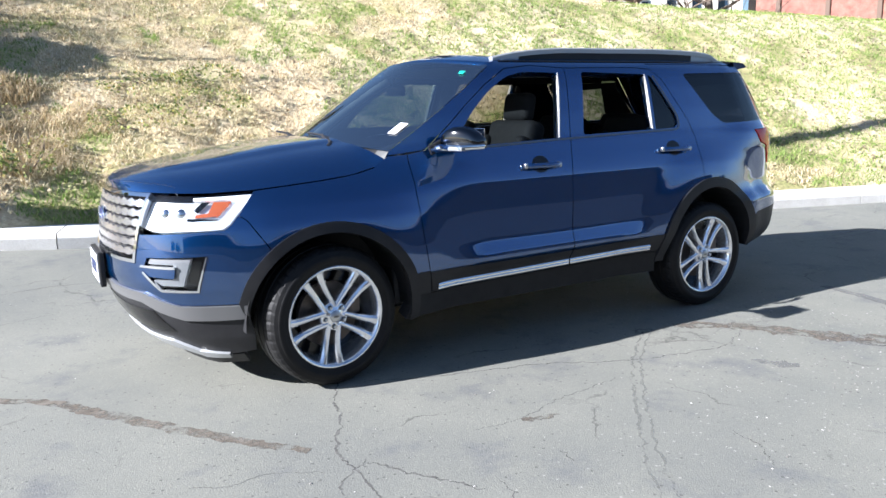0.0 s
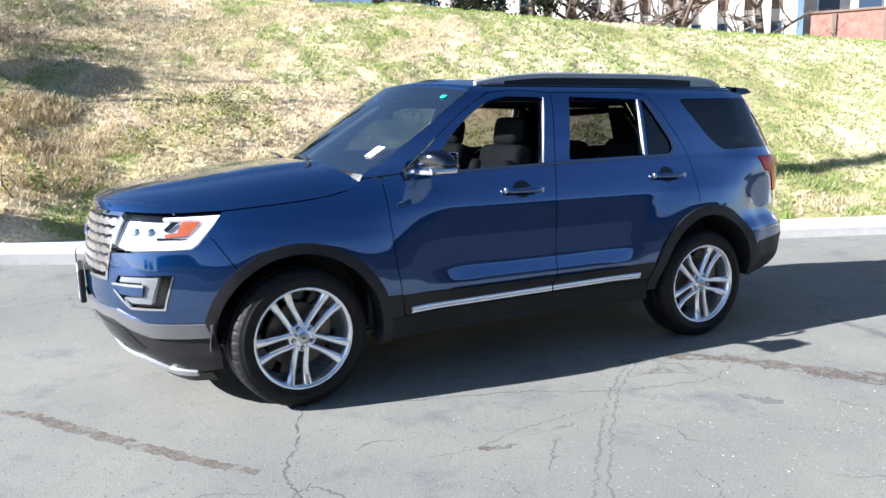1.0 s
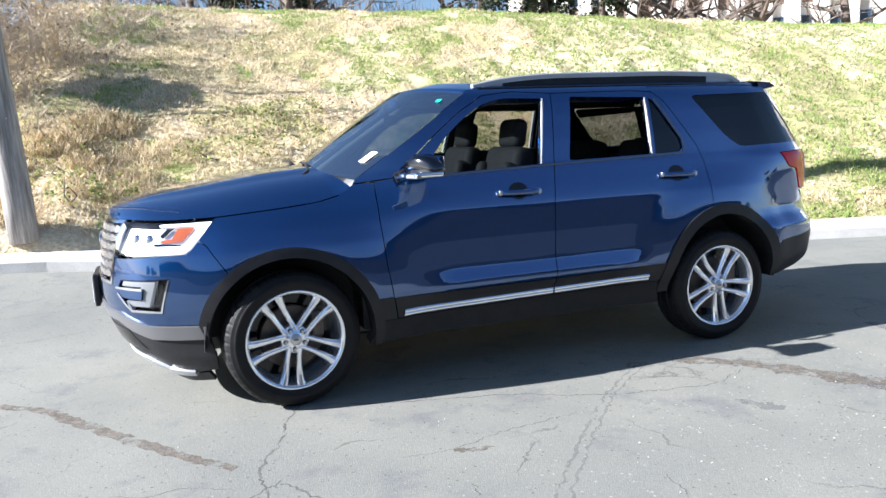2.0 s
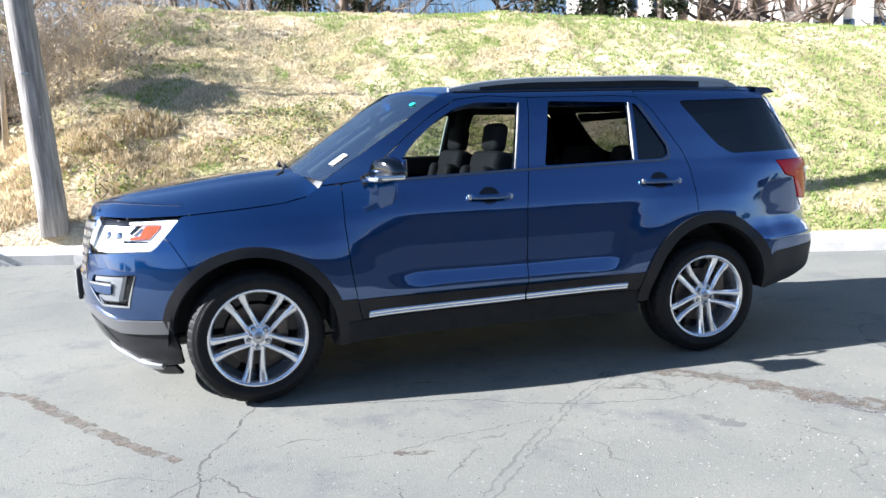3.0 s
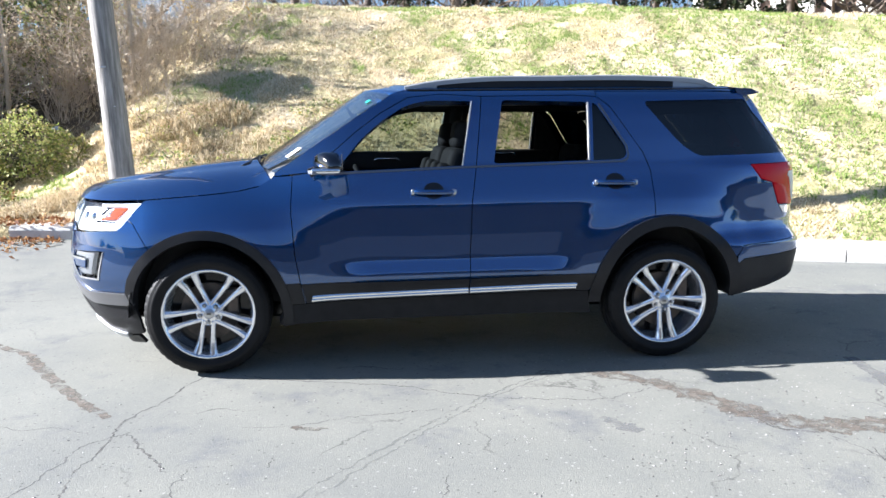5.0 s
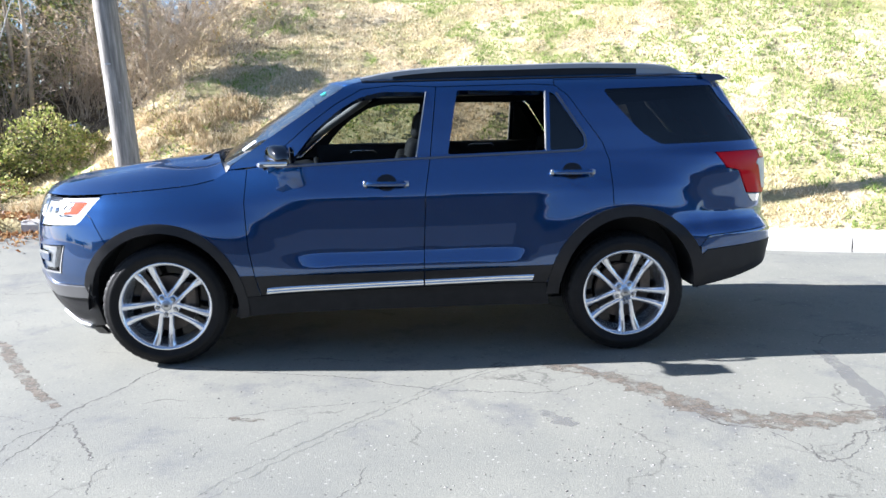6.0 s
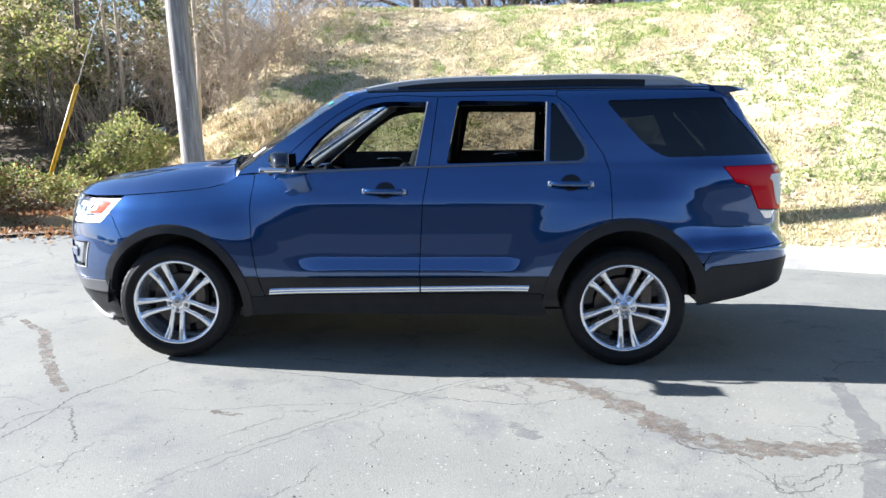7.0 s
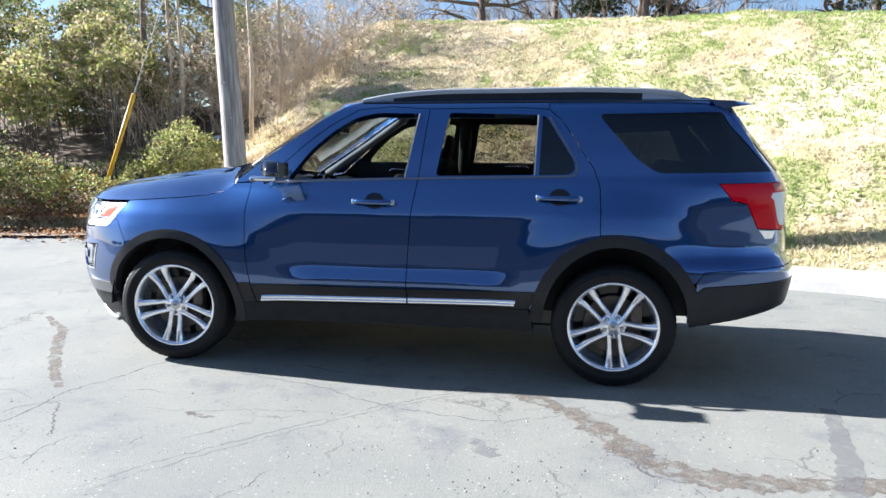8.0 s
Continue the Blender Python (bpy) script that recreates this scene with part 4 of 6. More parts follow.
def mirror(sy):
    """A door mirror: black cap, chrome lower shell, lamp strip and glass."""
    m = part("door_mirror", bmesh.new(), None, car)
    head = bmesh.new()
    rings = []
    for k in range(9):                              # from the door outwards
        u = k / 8
        y = 0.955 + 0.19 * u
        r = (1 - abs(2 * u - 1) ** 4) ** 0.5 * 0.15 + 0.85
        top = 1.262 + 0.088 * (1 - (u - 0.4) ** 2 * 1.8) * (0.55 + 0.45 * r)
        bot = 1.228 + 0.012 * (u - 0.5) ** 2
        xa, xb = 0.672 + 0.10 * u ** 1.6, 0.845 - 0.02 * (1 - u)
        ring = []
        for j in range(14):
            a = 2 * math.pi * j / 14
            cx, cz = math.cos(a), math.sin(a)
            ring.append(head.verts.new(((xa + xb) / 2 + (xb - xa) / 2 * math.copysign(abs(cx) ** 0.6, cx), sy * y, (top + bot) / 2 + (top - bot) / 2 * math.copysign(abs(cz) ** 0.7, cz))))
        rings.append(ring)
    for a, b in zip(rings, rings[1:]):
        for i in range(14):
            head.faces.new((a[i], a[(i + 1) % 14], b[(i + 1) % 14], b[i]))
    head.faces.new(rings[0])
    head.faces.new(rings[-1])
    bmesh.ops.recalc_face_normals(head, faces=head.faces[:])
    part("cap", head, DARKCHROME, m, smooth=True)
    sh = bmesh.new()
    box(sh, (0.752, sy * 1.045, 1.243), (0.165, 0.215, 0.030), 0.012, seg=3)
    part("lower_shell", sh, CHROME, m, smooth=True)
    part("side_lamp", box(bmesh.new(), (0.700, sy * 1.10, 1.236), (0.08, 0.10, 0.022), 0.006, pose(0, 0, 0, 0, 0, sy * -18)), LED, m)
    part("mirror_glass", box(bmesh.new(), (0.846, sy * 1.045, 1.295), (0.006, 0.16, 0.085), 0.002), CHROME, m)
    arm = bmesh.new()
    tube(arm, [(0.66, sy * 0.885, 1.228), (0.70, sy * 0.94, 1.235), (0.73, sy * 0.98, 1.245)], [0.022, 0.022, 0.02], 10)
    part("arm", arm, CHROME, m, smooth=True)
    part("sail", box(bmesh.new(), (0.72, sy * 0.885, 1.252), (0.17, 0.012, 0.055), 0.004, pose(0, 0, 0, 0, -22, 0)), PLASTIC, m)


mirror(-1)
mirror(1)

cw, ends = bmesh.new(), {-1: bmesh.new(), 1: bmesh.new()}
for k in range(-24, 24):
    quad = []
    for row, dz, j in ((hood_rows[-1], -0.010, k), (ws_rows[0], -0.003, k), (ws_rows[0], -0.003, k + 1), (hood_rows[-1], -0.010, k + 1)):
        v = j / 24 * (len(row) - 1) / 2 + (len(row) - 1) / 2
        i = min(len(row) - 2, int(v))
        quad.append(Vector(row[i]).lerp(Vector(row[i + 1]), v - i) + Vector((0, 0, dz)))
    into = ends[-1] if k < -22 else ends[1] if k > 21 else cw
    into.faces.new([into.verts.new(p) for p in quad])
part("cowl", cw, PLASTIC, car)
for sy in (-1, 1):
    part("cowl_end", ends[sy], PALEGREY, car)
for y0, y1, x1, z1 in ((-0.52, 0.02, 0.33, 1.335), (0.10, 0.62, 0.35, 1.30)):
    wp = part("wiper", tube(bmesh.new(), [(0.20, y0, 1.252), (0.235, y0 + 0.05, 1.272), (0.27, (y0 + y1) / 2, 1.310)], [0.014, 0.012, 0.008], 8), PLASTIC, car)
    part("blade", tube(bmesh.new(), [(0.30, y0 + 0.08, 1.268), (0.27, (y0 + y1) / 2, 1.308), (0.285, y1, 1.315)], 0.007, 6), PLASTIC, wp)


def on_glass(u, v, w, h, material, name, label):
    """A small sticker on the windscreen, u up from its base and v across it."""
    f = u * (len(ws_rows) - 1)
    i = min(len(ws_rows) - 2, int(f))
    g = (v + 1) / 2 * (len(ws_rows[0]) - 1)
    j = min(len(ws_rows[0]) - 2, int(g))
    a, b = Vector(ws_rows[i][j]), Vector(ws_rows[i + 1][j])
    ex = (b - a).normalized()
    ey = (Vector(ws_rows[i][j + 1]) - a).normalized()
    n = ex.cross(ey).normalized()
    c = a + (b - a) * (f - i) + (Vector(ws_rows[i][j + 1]) - a) * (g - j) + n * 0.007 * (1 if n.z > 0 else -1)
    m = Matrix((ex, ey, ex.cross(ey))).transposed().to_4x4()
    part(name, box(bmesh.new(), c, (w, h, 0.001), 0, m), material, car, label)


on_glass(0.23, 0.88, 0.10, 0.055, WHITE, "sticker", "white paper sticker")
on_glass(0.84, 0.87, 0.032, 0.036, TEAL, "sticker", "small green sticker")
vr = part("rear_view_mirror", box(bmesh.new(), (0.90, 0.0, 1.56), (0.03, 0.24, 0.065), 0.012), BLACK, car)
part("stalk", tube(bmesh.new(), [(0.86, 0, 1.64), (0.89, 0, 1.58)], 0.01, 8), BLACK, vr)

# badge and plate on the nose
bd = bmesh.new()
bmesh.ops.create_uvsphere(bd, u_segments=24, v_segments=12, radius=1.0, matrix=Matrix.Translation((-0.925, 0, 0.925)) @ pose(0, 0, 0, 0, -6, 0) @ Matrix.Diagonal((0.022, 0.115, 0.047, 1)))
bdo = part("badge", bd, BLUEBADGE, car, smooth=True)
part("badge_ring", tube(bmesh.new(), [(-0.938, 0.112 * math.cos(a), 0.925 + 0.045 * math.sin(a)) for a in np.linspace(0, 2 * math.pi, 28, endpoint=False)], 0.007, 6, True), CHROME, bdo, smooth=True)
pl = part("plate_holder", box(bmesh.new(), (-0.985, 0, 0.645), (0.03, 0.34, 0.19), 0.008), PLASTIC, car)
part("number_plate", box(bmesh.new(), (-1.003, 0, 0.65), (0.006, 0.305, 0.152), 0.002), WHITE, pl)
for k in range(6):
    part("plate_bar", box(bmesh.new(), (-1.007, -0.10 + 0.04 * k, 0.65), (0.002, 0.022, 0.07)), BLUEBADGE, pl)

# ---- under the skin ----
part("engine_bay", box(bmesh.new(), (-0.22, 0, 0.60), (1.0, 1.04, 0.62), 0.02), BLACK, car)
part("floor_pan", box(bmesh.new(), (1.35, 0, 0.34), (3.3, 1.10, 0.14), 0.02), BLACK, car)
part("cabin_floor", box(bmesh.new(), (1.50, 0, 0.405), (1.85, 1.66, 0.06), 0.01), TRIM, car)
part("load_floor", box(bmesh.new(), (3.05, 0, 0.70), (1.1, 1.10, 0.06), 0.01), TRIM, car)
part("rear_crossmember", box(bmesh.new(), (3.55, 0, 0.73), (0.46, 1.46, 0.50), 0.04), BLACK, car)
part("bulkhead", box(bmesh.new(), (0.46, 0, 0.76), (0.06, 1.62, 0.80), 0.02), TRIM, car)
for wx in (0.01, 2.86):
    for sy in (-1, 1):
        wl = bmesh.new()
        rings = []
        for k in range(25):
            a = radians(180 * k / 24)
            rings.append([wl.verts.new((wx + r * math.cos(a) * 0.93, sy * y, 0.385 + r * math.sin(a))) for r, y in ((0.49, 0.925), (0.49, 0.60), (0.10, 0.58))])
        for a, b in zip(rings, rings[1:]):
            for i in range(2):
                wl.faces.new((a[i], a[i + 1], b[i + 1], b[i]))
        part("wheel_housing", wl, PLASTIC, car)
hl_rows = []
for s in np.linspace(1.20, 3.40, 10):
    e = skin(s, 1.70)
    hl_rows.append([(e.x, (abs(e.y) - 0.06) * k / 8, 1.665 + 0.045 * (1 - (k / 8) ** 2)) for k in range(-8, 9)])
loft("headliner", hl_rows, LINER, car)
for sy in (-1, 1):
    ap = bmesh.new()
    tube(ap, [(skin(q, z).x + 0.085, sy * (abs(skin(q, z).y) - 0.055), z - 0.02) for q, z in pillar], 0.030, 8)
    part("pillar_trim", ap, LINER, car, smooth=True)
    bp_ = bmesh.new()
    tube(bp_, [(1.68, sy * 0.85, 0.45), (1.675, sy * 0.835, 1.15), (1.71, sy * 0.735, 1.45), (1.735, sy * 0.655, 1.66)], 0.05, 8)
    part("centre_pillar", bp_, TRIM, car, smooth=True)


# ---- cabin ----
def seat(x, y, width=0.50, rest=True):
    st = part("seat", bmesh.new(), None, car)
    part("cushion", box(bmesh.new(), (x - 0.02, y, 0.70), (0.52, width, 0.16), 0.05, pose(0, 0, 0, 0, -6, 0), 3), CLOTH, st, smooth=True)
    part("base", box(bmesh.new(), (x, y, 0.53), (0.42, width * 0.8, 0.20), 0.02), TRIM, st)
    part("backrest", box(bmesh.new(), (x + 0.33, y, 1.03), (0.15, width * 0.96, 0.66), 0.055, pose(0, 0, 0, 0, 16, 0), 4), CLOTH, st, smooth=True)
    for k in (-1, 1):
        part("bolster", box(bmesh.new(), (x + 0.27, y + k * width * 0.40, 1.0), (0.16, 0.09, 0.52), 0.04, pose(0, 0, 0, 0, 16, 0), 3), CLOTH, st, smooth=True)
    if rest:
        for k in (-1, 1):
            part("post", tube(bmesh.new(), [(x + 0.41, y + k * 0.06, 1.30), (x + 0.43, y + k * 0.06, 1.40)], 0.006, 6), CHROME, st)
        part("headrest", box(bmesh.new(), (x + 0.43, y, 1.435), (0.10, 0.27, 0.19), 0.045, pose(0, 0, 0, 0, 10, 0), 4), CLOTH, st, smooth=True)


for y in (-0.40, 0.40):
    seat(1.18, y)
    seat(2.24, y, 0.52, False)
    seat(2.86, y * 0.9, 0.46, False)
ds = bmesh.new()
rows = []
for k in range(-10, 11):
    v = k / 10
    hump = 0.05 * math.exp(-((v * 0.8 + 0.40) / 0.17) ** 2)
    rows.append([(0.52 - 0.16 * (1 - v * v), 0.80 * v, 1.16), (0.70, 0.80 * v, 1.195 + hump), (0.84, 0.80 * v, 1.15 + hump), (0.88, 0.80 * v, 1.05), (0.84, 0.80 * v, 0.80), (0.80, 0.80 * v, 0.62)])
vs = [[ds.verts.new(p) for p in r] for r in rows]
for a, b in zip(vs, vs[1:]):
    for i in range(5):
        ds.faces.new((a[i], b[i], b[i + 1], a[i + 1]))
part("dashboard", ds, TRIM, car, smooth=True)
sw = part("steering_wheel", bmesh.new(), None, car)
swm = pose(1.00, -0.40, 1.07, 0, 62, 0)
part("rim", tube(bmesh.new(), [swm @ Vector((0.19 * math.cos(a), 0.19 * math.sin(a), 0)) for a in np.linspace(0, 2 * math.pi, 36, endpoint=False)], 0.016, 10, True), CLOTH, sw, smooth=True)
part("hub", box(bmesh.new(), swm @ Vector((0, 0, -0.01)), (0.13, 0.16, 0.05), 0.02, swm.to_3x3().to_4x4(), 3), TRIM, sw, smooth=True)
for a in (0.0, 180.0, 270.0):
    ca, sa = math.cos(radians(a + 90)), math.sin(radians(a + 90))
    part("spoke", tube(bmesh.new(), [swm @ Vector((0.06 * ca, 0.06 * sa, 0)), swm @ Vector((0.185 * ca, 0.185 * sa, 0))], 0.013, 8), SATIN, sw, smooth=True)
part("column", tube(bmesh.new(), [(0.98, -0.40, 1.06), (0.80, -0.40, 0.98)], 0.04, 10), TRIM, sw)
part("centre_console", box(bmesh.new(), (1.25, 0, 0.70), (0.95, 0.24, 0.42), 0.04), TRIM, car)
for sy in (-1, 1):
    for x0, z0 in ((0.98, 1.06), (1.95, 1.09)):
        dt = part("armrest", box(bmesh.new(), (x0 + 0.22, sy * 0.82, z0 - 0.10), (0.60, 0.09, 0.07), 0.025), TRIM, car, smooth=True)
        if sy > 0:
            part("card_top", box(bmesh.new(), (x0 + 0.22, 0.805, 1.235), (0.86, 0.05, 0.15), 0.02), TRIM, dt, smooth=True)
            z0 += 0.085
        part("pull", tube(bmesh.new(), [(x0 + 0.05, sy * 0.80, z0 + 0.075), (x0 + 0.10, sy * 0.765, z0 + 0.105), (x0 + 0.26, sy * 0.765, z0 + 0.105), (x0 + 0.31, sy * 0.80, z0 + 0.07)], 0.009, 8), CHROME, dt, smooth=True)
part("hang_tag", box(bmesh.new(), (1.56, 0.20, 1.235), (0.012, 0.075, 0.12), 0.004), TEAL, car, "teal paper tag")


# ---- wheels ----
def wheel(name, turn0):
    """A wheel at the origin whose outer face looks to -y."""
    w = part(name, bmesh.new(), None, car)
    tyre = bmesh.new()
    n = 180
    sect = [(0.262, 0.10), (0.276, 0.120), (0.305, 0.128), (0.335, 0.127), (0.356, 0.118), (0.371, 0.104), (0.3795, 0.084), (0.381, 0.045), (0.374, 0.040), (0.374, 0.030), (0.3815, 0.026), (0.3815, -0.026),
            (0.374, -0.030), (0.374, -0.040), (0.381, -0.045), (0.3795, -0.084), (0.371, -0.104), (0.356, -0.118), (0.335, -0.127), (0.305, -0.128), (0.276, -0.120), (0.262, -0.10)]
    sect = [(0.262 + (r - 0.262) * 0.924, y) for r, y in sect]
    lathe(tyre, sect, n)
    for i, v in enumerate(tyre.verts):
        k, j = divmod(i, len(sect))
        if k % 4 == 3 and j in (5, 6, 15, 16):
            v.co.x *= 0.99
            v.co.z *= 0.99
    part("tyre", tyre, RUBBER, w, smooth=False)
    wall = bmesh.new()
    lathe(wall, [(0.297, -0.1285), (0.299, -0.1305), (0.329, -0.1298), (0.331, -0.1272)], 64)
    part("side_band", wall, RUBBER, w, smooth=True)
    rim = bmesh.new()
    lathe(rim, [(0.262, -0.090), (0.270, -0.106), (0.273, -0.116), (0.270, -0.121), (0.262, -0.119), (0.254, -0.110), (0.247, -0.092), (0.243, -0.05), (0.232, 0.0), (0.232, 0.10)], 96)
    part("rim", rim, ALLOY, w, smooth=True)
    for p in range(5):
        base = radians(turn0 + 72 * p)
        for side in (-1, 1):
            sb = bmesh.new()
            rings = []
            for k in range(11):
                u = k / 10
                r = 0.048 + (0.262 - 0.048) * u
                off = side * (0.0285 + 0.010 * u + 0.016 * u ** 4)
                w2 = 0.0145 + 0.004 * u + 0.009 * u ** 5
                yo = -0.100 - 0.013 * u ** 2 + 0.008 * math.sin(math.pi * u)
                sec = [(-w2, yo + 0.034), (-w2, yo + 0.012), (-w2 * 0.62, yo + 0.003), (-w2 * 0.3, yo), (w2 * 0.3, yo), (w2 * 0.62, yo + 0.003), (w2, yo + 0.012), (w2, yo + 0.034)]
                ring = []
                for q, y in sec:
                    lx, lz = r, off + q
                    ring.append(sb.verts.new((lx * math.cos(base) - lz * math.sin(base), y, lx * math.sin(base) + lz * math.cos(base))))
                rings.append(ring)
            for a, b in zip(rings, rings[1:]):
                for i in range(7):
                    sb.faces.new((a[i], a[i + 1], b[i + 1], b[i]))
            sb.faces.new(rings[0])
            sb.faces.new(rings[-1])
            bmesh.ops.recalc_face_normals(sb, faces=sb.faces[:])
            part("spoke", sb, ALLOY, w)
    hub = bmesh.new()
    lathe(hub, [(0.0, -0.100), (0.034, -0.100), (0.038, -0.096), (0.066, -0.094), (0.076, -0.088), (0.080, -0.078), (0.080, -0.04)], 40)
    ho = part("hub", hub, ALLOY, w, smooth=True)
    cap = bmesh.new()
    lathe(cap, [(0.0, -0.108), (0.022, -0.107), (0.031, -0.103), (0.033, -0.096)], 28)
    part("centre_cap", cap, SATIN, w, smooth=True)
    part("cap_badge", box(bmesh.new(), (0, -0.1085, 0), (0.026, 0.003, 0.011), 0.001), DARKSATIN, ho)
    for p in range(5):
        a = radians(turn0 + 72 * p)
        # black disc on the hub face, painting the shade round the nut
        well = bmesh.new()
        lathe(well, [(0.0, -0.0962), (0.013, -0.0962), (0.0145, -0.093)], 16, (0.055 * math.cos(a), 0, 0.055 * math.sin(a)))
        part("nut_well_shade", well, BLACK, ho)
        nb = bmesh.new()
        lathe(nb, [(0.0, -0.109), (0.0075, -0.109), (0.0098, -0.105), (0.0098, -0.085)], 6, (0.055 * math.cos(a), 0, 0.055 * math.sin(a)))
        part("lug_nut", nb, SATIN, w)
    disc = bmesh.new()
    lathe(disc, [(0.06, -0.02), (0.085, -0.022), (0.172, -0.022), (0.174, 0.006), (0.06, 0.006)], 48)
    part("brake_disc", disc, DARKMETAL, w, smooth=False)
    back = bmesh.new()
    lathe(back, [(0.0, 0.03), (0.236, 0.03)], 40)
    part("dust_shield", back, BLACK, w)
    cal = bmesh.new()
    box(cal, (0.135, -0.02, 0.06), (0.07, 0.09, 0.15), 0.015)
    part("caliper", cal, DARKMETAL, w)
    return w


def set_wheel(w, x, y, z, yaw):
    w.matrix_world = pose(x, y, z, 0, 0, yaw)


set_wheel(wheel("front_wheel", 46), 0.014, -0.832, 0.396, 5)
set_wheel(wheel("rear_wheel", 61), 2.855, -0.818, 0.372, 0)
set_wheel(wheel("front_wheel", 20), 0.0, 0.815, 0.380, 185)
set_wheel(wheel("rear_wheel", 33), 2.86, 0.815, 0.372, 180)

# ---- planting ----
def leaf_material(name, stops, rough=0.6):
    """Colours that differ from leaf to leaf."""
    m = mat(name, (0.1, 0.1, 0.05), rough, spec=0.3)
    nt = m.node_tree
    g = nt.nodes.new("ShaderNodeNewGeometry")
    ramp = nt.nodes.new("ShaderNodeValToRGB")
    el = ramp.color_ramp.elements
    while len(el) < len(stops):
        el.new(0.5)
    for e, (p, c) in zip(el, stops):
        e.position, e.color = p, (*c, 1)
    nt.links.new(g.outputs["Random Per Island"], ramp.inputs[0])
    nt.links.new(ramp.outputs[0], nt.nodes["Principled BSDF"].inputs["Base Color"])
    tl_ = nt.nodes.new("ShaderNodeBsdfTranslucent")
    mx = nt.nodes.new("ShaderNodeMixShader")
    mx.inputs[0].default_value = 0.35
    nt.links.new(ramp.outputs[0], tl_.inputs[0])
    nt.links.new(nt.nodes["Principled BSDF"].outputs[0], mx.inputs[1])
    nt.links.new(tl_.outputs[0], mx.inputs[2])
    nt.links.new(mx.outputs[0], nt.nodes["Material Output"].inputs[0])
    return m


STRAW = leaf_material("straw_blades", [(0.0, (0.86, 0.77, 0.58)), (0.45, (0.78, 0.67, 0.47)), (0.78, (0.58, 0.46, 0.29)), (0.92, (0.30, 0.23, 0.13)), (1.0, (0.34, 0.33, 0.13))])
GREENBLADE = leaf_material("green_blades", [(0.0, (0.17, 0.28, 0.055)), (0.6, (0.28, 0.37, 0.10)), (1.0, (0.50, 0.48, 0.23))])
VINE = leaf_material("vine_leaves", [(0.0, (0.20, 0.25, 0.06)), (0.5, (0.36, 0.39, 0.12)), (0.85, (0.50, 0.48, 0.20)), (1.0, (0.55, 0.44, 0.18))])
DARKLEAF = leaf_material("dark_leaves", [(0.0, (0.09, 0.12, 0.045)), (0.6, (0.17, 0.22, 0.07)), (0.9, (0.30, 0.32, 0.11)), (1.0, (0.55, 0.42, 0.10))])
RUST = leaf_material("rust_leaves", [(0.0, (0.20, 0.085, 0.04)), (0.5, (0.28, 0.14, 0.06)), (1.0, (0.42, 0.28, 0.14))])
YELLOW = leaf_material("yellow_leaves", [(0.0, (0.50, 0.30, 0.03)), (1.0, (0.60, 0.42, 0.08))])
BROWNLEAF = leaf_material("dead_brown_leaves", [(0.0, (0.20, 0.15, 0.10)), (0.5, (0.38, 0.30, 0.20)), (0.85, (0.53, 0.43, 0.29)), (1.0, (0.64, 0.53, 0.35))])
PINE = leaf_material("evergreen_needles", [(0.0, (0.012, 0.02, 0.01)), (0.7, (0.035, 0.05, 0.02)), (1.0, (0.07, 0.08, 0.035))])
BARK = vary(mat("grey_brown_bark", (0.12, 0.09, 0.07), 0.9), [(0.3, (0.07, 0.055, 0.045)), (0.7, (0.19, 0.15, 0.12))], 7, bump=0.01, bump_scale=30, stretch=(1, 1, 0.25))
TWIG = vary(mat("pale_twigs", (0.25, 0.19, 0.13), 0.85), [(0.3, (0.36, 0.29, 0.21)), (0.7, (0.64, 0.55, 0.44))], 3)
POLEWOOD = vary(mat("weathered_pole_wood", (0.3, 0.27, 0.24), 0.85), [(0.3, (0.16, 0.145, 0.13)), (0.5, (0.29, 0.27, 0.25)), (0.7, (0.46, 0.43, 0.40))], 26, bump=0.006, bump_scale=60, stretch=(1, 1, 0.08))
YELLOWPLASTIC = vary(mat("yellow_guard_plastic", (0.62, 0.36, 0.02), 0.45), [(0.3, (0.50, 0.28, 0.015)), (0.7, (0.68, 0.42, 0.03))], 6)
STEEL = mat("galvanised_wire", (0.35, 0.35, 0.35), 0.45, 0.8)


def raw_mesh(name, verts, faces, material):
    me = bpy.data.meshes.new(name)
    me.from_pydata([tuple(v) for v in verts], [], faces)
    me.materials.append(material)
    return me


def blades(name, spots, material, low, high, wide, lean, label, rng):
    """Tufts of three blades at the given places."""
    verts, faces = [], []
    for x, y, z in spots:
        for _ in range(3):
            a, h = rng.uniform(0, 2 * math.pi), rng.uniform(low, high)
            l, b = rng.uniform(0.2, 1.0) * lean * h, rng.uniform(0, 2 * math.pi)
            w = wide * rng.uniform(0.6, 1.3)
            px, py = x + rng.uniform(-0.03, 0.03), y + rng.uniform(-0.03, 0.03)
            dx, dy = w * math.cos(a), w * math.sin(a)
            i = len(verts)
            verts += [(px - dx, py - dy, z - 0.01), (px + dx, py + dy, z - 0.01), (px + l * math.cos(b), py + l * math.sin(b), z + h)]
            faces.append((i, i + 1, i + 2))
    return tagged(part(name, raw_mesh(name, verts, faces, material), None), label, "grass", "", "stuff")


